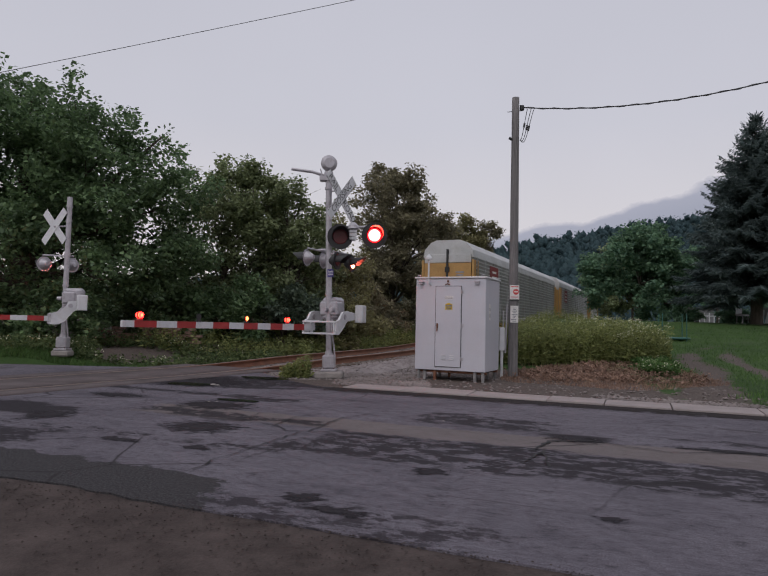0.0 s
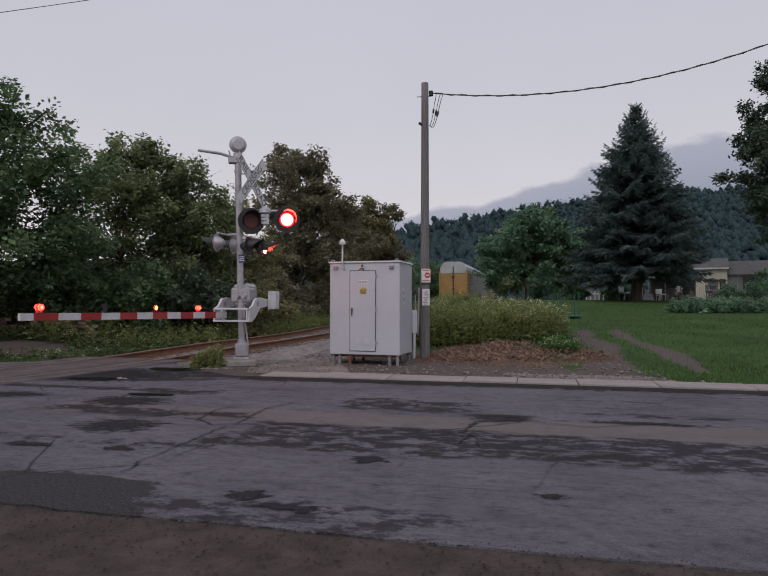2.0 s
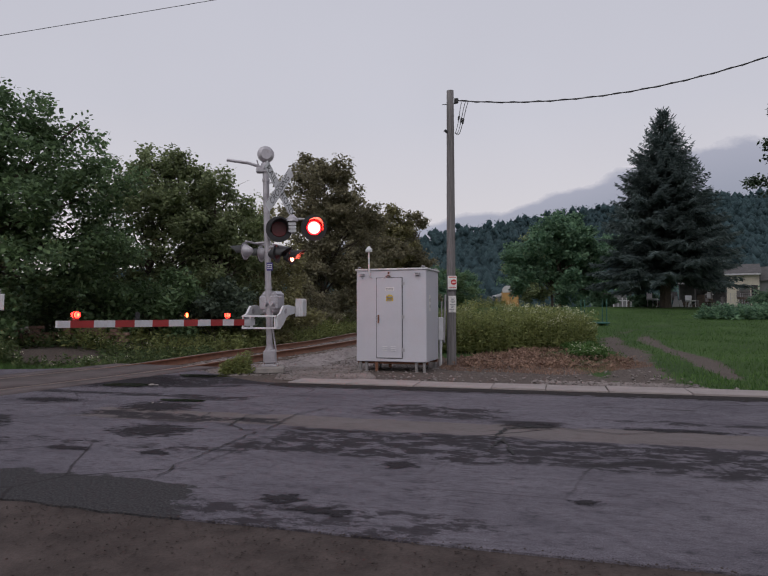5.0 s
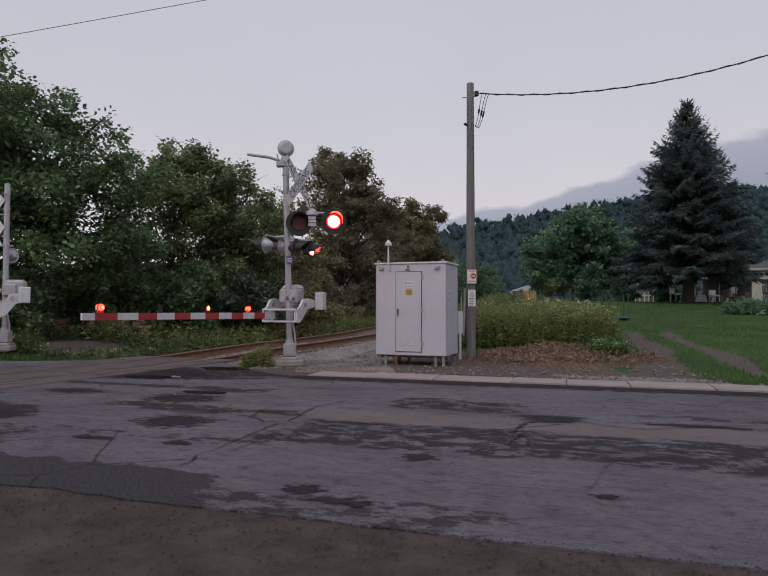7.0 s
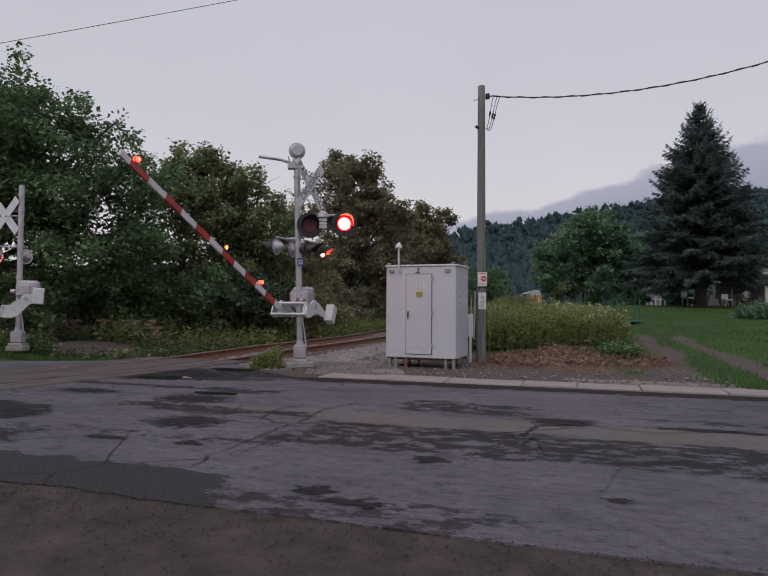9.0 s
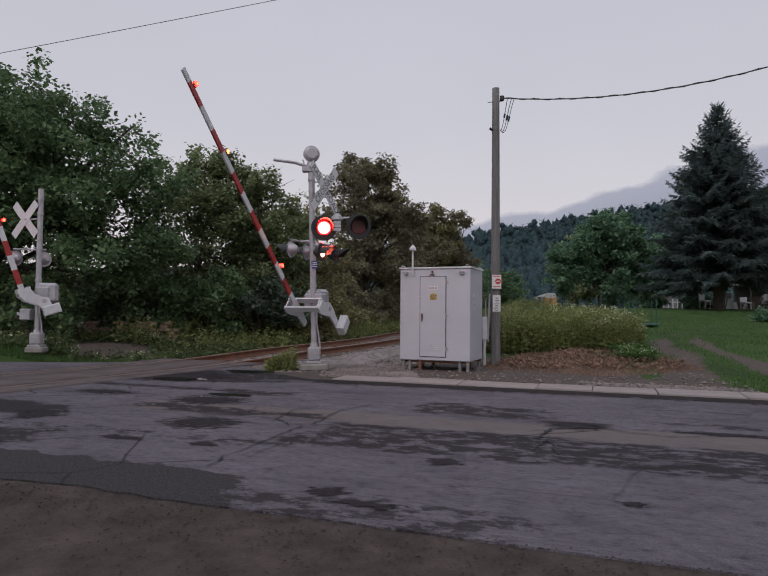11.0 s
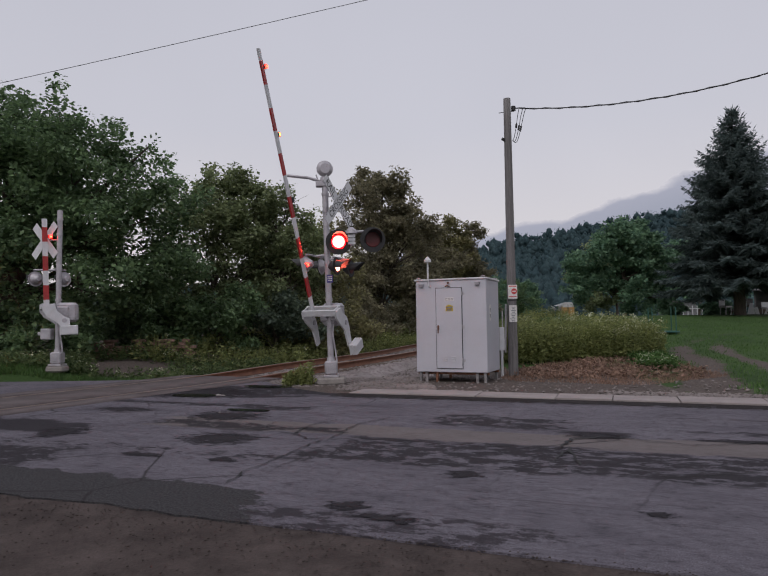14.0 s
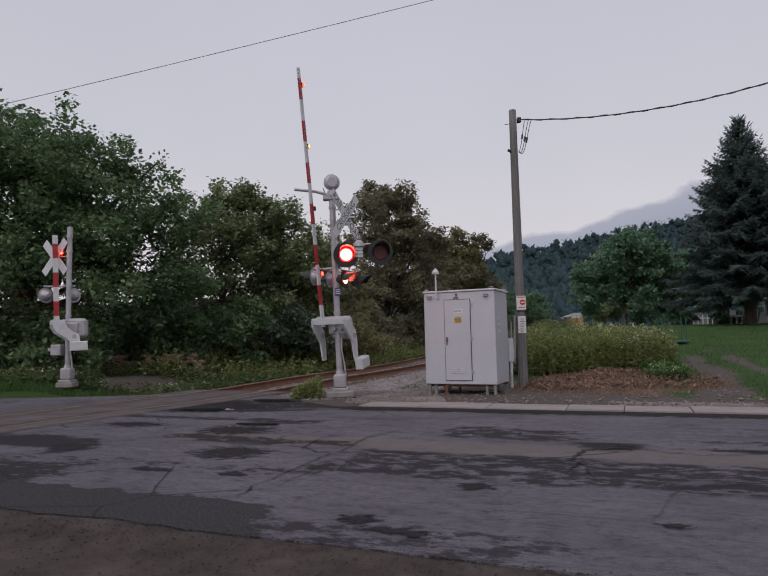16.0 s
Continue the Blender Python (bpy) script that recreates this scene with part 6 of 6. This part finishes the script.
    for k in range(4):
        p = ring[k * 6 + 2]
        bm = rod(B(), (p.x, p.y, 0), (p.x, p.y, 1.15), 0.02)
        part("post", bm, M["green_steel"], t)


def build_ruin():
    """Remains of a brick foundation under the trees."""
    root = thing("brick_ruin", pose(-7.3, 17.2, 0.3, 0, 0, -8), "crumbling low brick foundation wall half hidden by weeds", "ruined wall")
    rng = random.Random(9)
    me = None
    for row in range(6):
        for i in range(17):
            x = -1.8 + 0.23 * i + (0.11 if row % 2 else 0)
            if rng.random() < 0.06 * row + (0.35 if 5 < i < 8 and row > 2 else 0) + (0.3 if row > 3 and i > 11 else 0):
                continue
            if me is None:
                o = part("brick", box(B(), 0.215, 0.11, 0.085, 0, 0, 0, 0.01), M["stone"], root)
                me = o.data
            else:
                o = new("brick", me)
                o.parent = root
            o.matrix_basis = pose(x, rng.uniform(-0.02, 0.02), -0.1 + 0.098 * row, 0, rng.uniform(-2, 2), rng.uniform(-3, 3))


STAINS = [(-2.94, 8.75, 1.08, 0.75), (-1.84, 5.93, 0.56, 0.4), (-1.53, 4.34, 0.45, 0.34), (-3.4, 4.89, 0.3, 0.33), (-3.42, 6.75, 0.5, 0.22), (-2.07, 3.6, 0.26, 0.09), (-1.27, 3.31, 0.16, 0.1),
          (-0.17, 1.89, 0.15, 0.11), (0.07, 1.61, 0.2, 0.08), (0.69, 2.63, 0.16, 0.13), 
          (2.25, 4.08, 0.3, 0.2), (1.67, 1.58, 0.11, 0.06), (3.53, 3.64, 0.6, 0.09)]
PUDDLES = [(-2.85, 8.3, 0.42, 0.2), (-1.9, 9.62, 0.52, 0.24), (-1.62, 6.4, 0.34, 0.12)]
CRACKS = [[(1.71, 3.55), (1.94, 3.94), (2.09, 4.01), (2.38, 3.99)], [(1.78, 3.55), (1.65, 2.84)], [(1.68, 3.39), (1.45, 2.91)], [(0.6, 3.87), (1.7, 3.51)],
          [(2.38, 3.99), (2.91, 3.54), (3.98, 3.61)], [(-1.42, 4.69), (-1.19, 4.9), (-1.12, 5.32)], [(-0.98, 4.66), (-0.79, 4.46), (-0.7, 5.07), (-0.4, 5.42)],
          [(-0.41, 4.18), (-0.16, 5.04), (0.23, 5.5)], [(-0.79, 4.46), (-0.63, 4.2), (-0.13, 4.16), (0.6, 3.98)], [(-1.05, 2.52), (-0.98, 2.92), (-0.88, 3.08), (-0.5, 4.11)]]


def build_road_marks():
    """Patches, puddles and open cracks lying on the asphalt."""
    across = Vector((0.3759, 0.9267, 0))
    for k, (x, y, rx, ry) in enumerate(STAINS):
        vs, fs, inner = [(x, y, 0.0035 + 0.0002 * k)], [], [1.0]
        for ring in (1, 2, 3):
            for i in range(28):
                a = 2 * math.pi * i / 28
                r = ring / 3 * (1.25 + 0.2 * noise.noise((math.cos(a) * 1.6 + k * 2.7, math.sin(a) * 1.6, 0.3)))
                q = ROAD * rx * math.cos(a) * r + across * ry * math.sin(a) * r
                vs.append((x + q.x, y + q.y, 0.0035 + 0.0002 * k))
                inner.append(1.0 - ring / 3)
        for i in range(28):
            j = (i + 1) % 28
            fs.append((0, 1 + i, 1 + j, 1 + j))
            for ring in (0, 1):
                fs.append((1 + ring * 28 + i, 1 + (ring + 1) * 28 + i, 1 + (ring + 1) * 28 + j, 1 + ring * 28 + j))
        me = bpy.data.meshes.new("road_patch")
        me.from_pydata(vs, [], [f[:3] if f[2] == f[3] else f for f in fs])
        ob = mesh_object("road_patch", me, M["stain"])
        at = me.attributes.new("inner", "FLOAT", "POINT")
        at.data.foreach_set("value", np.array(inner, dtype=np.float32))
        tagged(ob, "dark crumbling patch on the worn asphalt", "road patch", kind="structure")
    # dirt gathered in the gutter
    xs = np.linspace(-0.5, 14, 60)
    vs, fs, inner = [], [], []
    for x in xs:
        for o, v in ((0.0, 1.0), (0.26, 0.8), (0.6, 0.0)):
            q = across * -o
            vs.append((x + q.x, kerb_y(x) + q.y, 0.003))
            inner.append(v)
    for i in range(len(xs) - 1):
        for k in range(2):
            a = i * 3 + k
            fs.append((a, a + 1, a + 4, a + 3))
    ob = cloud_mesh("gutter", vs, fs, M["gutter"])
    at = ob.data.attributes.new("inner", "FLOAT", "POINT")
    at.data.foreach_set("value", np.array(inner, dtype=np.float32))
    tagged(ob, "dark damp dirt along the edge of the pavement", "gutter", kind="structure")
    for k, (x, y, rx, ry) in enumerate(PUDDLES):
        bm = B()
        vs = []
        for i in range(40):
            a = 2 * math.pi * i / 40
            r = 1 + 0.3 * noise.noise((math.cos(a) * 1.5 + k * 3.3, math.sin(a) * 1.5, 0.3)) + 0.12 * noise.noise((math.cos(a) * 5 + k, math.sin(a) * 5, 1.3))
            q = ROAD * rx * math.cos(a) * r + across * ry * math.sin(a) * r
            vs.append(bm.verts.new((x + q.x, y + q.y, 0.009)))
        bm.faces.new(vs)
        tagged(part("puddle", bm, M["puddle"]), "shallow dark rain puddle on the asphalt", "puddle", kind="structure")
    for x, y, r in ((-2.48, 8.25, 0.045), (-2.4, 8.22, 0.03), (-1.98, 6.2, 0.016), (-1.88, 6.22, 0.014), (1.02, 5.02, 0.014)):
        bm = B()
        bmesh.ops.create_icosphere(bm, subdivisions=2, radius=r)
        for v in bm.verts:
            v.co = Vector((v.co.x * 1.2, v.co.y * 0.8, max(0, v.co.z * 0.5) + 0.008)) * (1 + 0.4 * noise.noise(v.co * 30))
        o = part("litter", bm, M["concrete"])
        o.matrix_basis = pose(x, y, 0.0)
        tagged(o, "crumpled scrap of pale litter on the road", "litter", "scraps of litter")
    for k, line in enumerate(CRACKS):
        rng = random.Random(k)
        bm = B()
        pts = [Vector((*p, 0)) for p in line]
        fine = []
        for a, b in zip(pts, pts[1:]):
            m = max(2, int((b - a).length / 0.07))
            for i in range(m):
                fine.append(a.lerp(b, i / m) + Vector((rng.gauss(0, 0.014), rng.gauss(0, 0.014), 0)))
        fine.append(pts[-1])
        prev = None
        for i, p in enumerate(fine):
            d = (fine[min(i + 1, len(fine) - 1)] - fine[max(i - 1, 0)]).normalized()
            s = Vector((-d.y, d.x, 0)) * rng.uniform(0.003, 0.012) * (1.9 if k < 2 else 1)
            q = [bm.verts.new((p.x + s.x, p.y + s.y, 0.0105)), bm.verts.new((p.x - s.x, p.y - s.y, 0.0105))]
            if prev:
                bm.faces.new((prev[0], prev[1], q[1], q[0]))
            prev = q
        tagged(part("road_crack", bm, M["crack"]), "dark open crack in the asphalt", "road crack", kind="structure")


# ---- far hill and the low cloud on it ----
def ridge(x):
    return float(np.interp(x, [-900, -300, 0, 150, 255, 392, 455, 700, 1200, 1800], [20, 30, 58, 88, 107, 132, 136, 141, 120, 90]))


def build_hill():
    xs = np.linspace(-900, 1800, 90)
    ys = np.linspace(150, 620, 26)
    vs, fs = [], []
    for y in ys:
        t = (y - 150) / 470
        for x in xs:
            vs.append((x * (0.45 + 0.55 * t) + 20, y, 0.3 + ridge(x) * (t ** 1.25) * (0.97 + 0.06 * noise.noise((x * 0.01, y * 0.01, 0)))))
    w = len(xs)
    for i in range(len(ys) - 1):
        for j in range(w - 1):
            a = i * w + j
            fs.append((a, a + 1, a + w + 1, a + w))
    hill = cloud_mesh("hill", vs, fs, M["hazed_leaf"])
    tagged(hill, "long wooded hill behind the valley", "hill", kind="structure")
    rng = np.random.default_rng(3)
    cs = []
    V = np.array(vs).reshape(len(ys), w, 3)
    while len(cs) < 9000:
        t = rng.random() ** 0.7
        i = t * (len(ys) - 1.01)
        j = rng.uniform(22, w - 30)
        a = V[int(i), int(j)]
        b = V[int(i) + 1, int(j) + 1]
        p = a + (b - a) * (rng.random(), i - int(i), i - int(i))
        if p[0] < -60 and rng.random() < 0.8:
            continue
        cs.append(p + (0, 0, rng.uniform(0.2, 2.0)))
    base = np.array([(0, 0, 1.0), (1, 0, 0.25), (0.3, 0.95, 0.3), (-0.8, 0.6, 0.2), (-0.8, -0.6, 0.3), (0.3, -0.95, 0.2), (0.5, 0.2, 0.75), (-0.4, -0.3, 0.8), (0, 0, -0.6)])
    tri = np.array([(1, 2, 6), (2, 0, 6), (2, 3, 0), (3, 7, 0), (3, 4, 7), (4, 5, 7), (5, 0, 7), (5, 1, 6), (5, 6, 0), (8, 2, 1), (8, 3, 2), (8, 4, 3), (8, 5, 4), (8, 1, 5)])
    k = len(cs)
    size = rng.uniform(1.8, 3.8, (k, 1, 1)) * np.stack([np.ones(k), np.ones(k), rng.uniform(1.0, 1.9, k)], 1)[:, None, :]
    crowns = base[None] * rng.uniform(0.7, 1.3, (k, 9, 3)) * size + np.array(cs)[:, None, :]
    ob = cloud_mesh("tree_crowns", crowns.reshape(-1, 3), (tri[None] + 9 * np.arange(k)[:, None, None]).reshape(-1, 3), M["hazed_leaf"])
    tagged(ob, "rounded crowns of the woods on the distant hill", "woods", kind="stuff")
    ob = leaf_cloud("far_woods", np.array(cs) + (0, 0, 2.0), 16, np.array([1.5, 1.5, 1.6]), 1.3, M["hazed_leaf"], None, "", 4, 0.0)
    tagged(ob, "dense woods covering the distant hill", "woods", kind="stuff")


def build_low_cloud():
    m = bpy.data.materials.new("low_cloud")
    n, l, p = nodes_of(m)
    co = n.new("ShaderNodeTexCoord").outputs["Object"]
    att = n.new("ShaderNodeAttribute")
    att.attribute_name = "high"
    nz = noise_node(n, l, 0.012, 6, 0.6, co, (1, 1, 2.2))
    add = n.new("ShaderNodeMath")
    add.operation = "MULTIPLY_ADD"
    add.inputs[1].default_value = 0.4
    l.new(nz.outputs["Fac"], add.inputs[0])
    l.new(att.outputs["Fac"], add.inputs[2])
    half = n.new("ShaderNodeMath")
    half.operation = "MULTIPLY"
    half.inputs[1].default_value = 0.5
    l.new(add.outputs["Value"], half.inputs[0])
    f = ramp_node(n, l, half.outputs["Value"], [(0.495, 1.0), (0.55, 0.0)])
    # Self-glowing card: the cloud's brightness, paler upward, is put into the emission.
    em = n.new("ShaderNodeEmission")
    cr = ramp_node(n, l, att.outputs["Fac"], [(0.0, (0.27, 0.295, 0.37)), (0.9, (0.4, 0.41, 0.5))])
    l.new(cr.outputs["Color"], em.inputs["Color"])
    em.inputs["Strength"].default_value = 1.0
    tr = n.new("ShaderNodeBsdfTransparent")
    mx = n.new("ShaderNodeMixShader")
    l.new(f.outputs["Color"], mx.inputs["Fac"])
    l.new(tr.outputs["BSDF"], mx.inputs[1])
    l.new(em.outputs["Emission"], mx.inputs[2])
    l.new(mx.outputs["Shader"], n["Material Output"].inputs["Surface"])
    xs = np.linspace(-100, 2200, 120)
    vs, hs, fs = [], [], []
    rows = 8
    for k in range(rows):
        for x in xs:
            r = ridge(x / 1.5) * 1.5
            extra = float(np.interp(x, [0, 234, 300, 352, 416, 464, 610, 700, 1100, 2200], [16, 26, 25, 32, 43, 50, 79, 96, 112, 90]))
            vs.append((x, 905, r - 60 + (60 + extra) * k / (rows - 1)))
            hs.append(max(0, k / (rows - 1)))
    w = len(xs)
    for k in range(rows - 1):
        for j in range(w - 1):
            a = k * w + j
            fs.append((a, a + 1, a + w + 1, a + w))
    ob = cloud_mesh("backdrop", vs, fs, m)
    a = ob.data.attributes.new("high", "FLOAT", "POINT")
    a.data.foreach_set("value", np.array(hs, dtype=np.float32))
    tagged(ob, "bank of grey-blue low cloud lying along the ridge", "cloud", kind="structure")


build_growth()
build_houses()
build_ruin()
build_road_marks()
build_hill()
build_low_cloud()


# ---- what moves ----
GATE_RAISE = [(0, 0.6), (7.0, 0.6), (7.3, 0.9), (7.5, 2.2), (7.7, 5.2), (7.9, 8.1), (8.2, 12.8), (8.5, 17.4), (8.8, 21.5), (9.0, 24.0), (9.2, 26.2), (9.9, 33.1), (10.6, 39.4), (11.3, 45.4), (11.6, 47.7),
              (12.0, 50.9), (12.5, 54.7), (13.2, 60.4), (14.0, 66.0), (14.5, 69.3), (15.2, 74.3), (16.0, 79.7)]
SPEED = 17.1


def car_pose(s):
    """A car whose middle is s along the track, on its two trucks."""
    a, b = on_track(s - CAR_LEN / 2 + 3.6), on_track(s + CAR_LEN / 2 - 3.6)
    za, zb = rail_z(a[1]), rail_z(b[1])
    d = b - a
    c = (a + b) / 2
    return pose(c[0], c[1], (za + zb) / 2, 0, -math.degrees(math.atan2(zb - za, np.hypot(*d))), math.degrees(math.atan2(d[1], d[0])))


def flash(rows_on, ob, on, off):
    """Rows for a bulb that comes up to its lens while it is lit and sinks back into its housing while it is dark."""
    rows, state = [], None
    for k in range(0, 161):
        t = k / 10
        lit = rows_on(t)
        if state is None or lit != state:
            if state is not None:
                rows.append((t - 0.0667, pose(*(on if state else off))))
            rows.append((t, pose(*(on if lit else off))))
            state = lit
    rows.append((16.0, pose(*(on if state else off))))
    walk(ob, rows)


def motions():
    # the train leaves along the curve at an even speed
    start = float(np.interp(33.0, LINE[:, 1], RUN)) + CAR_LEN / 2
    for i, car in enumerate(CARS):
        rows = []
        for k in range(0, 33):
            t = k * 0.5
            rows.append((t, car_pose(min(start + i * (CAR_LEN + 1.1) + SPEED * t, RUN[-1] - 20 - (len(CARS) - i) * 28.5))))
        walk(car, rows)
    walk(ARM, [(t, SIGNAL.matrix_basis.inverted() @ pose(-0.78, 10.32, 1.19, 0, -e, ROAD_DEG - 90)) for t, e in GATE_RAISE])
    walk(FAR_ARM, [(t, pose(0.13, -0.05, 1.16, 0, -e, 212)) for t, e in ((0, 0.5), (8.6, 0.5), (9.2, 8), (10, 38), (10.8, 66), (11.3, 78), (12, 84), (13, 87), (16, 88))])
    right = lambda t: ((t + 0.05 + 0.2575) % 1.03) < 0.515
    for bulb, on, off in BULBS["right"]:
        flash(right, bulb, on, off)
    for bulb, on, off in BULBS["left"]:
        flash(lambda t: not right(t), bulb, on, off)
    at = -CAR_LEN / 2 - 0.56
    flash(lambda t: (t % 1.5) < 0.25 or (t % 1.5) > 1.35, TAIL_BULB, (at, 0, 1.6), (at + 0.1, 0, 1.6))


motions()
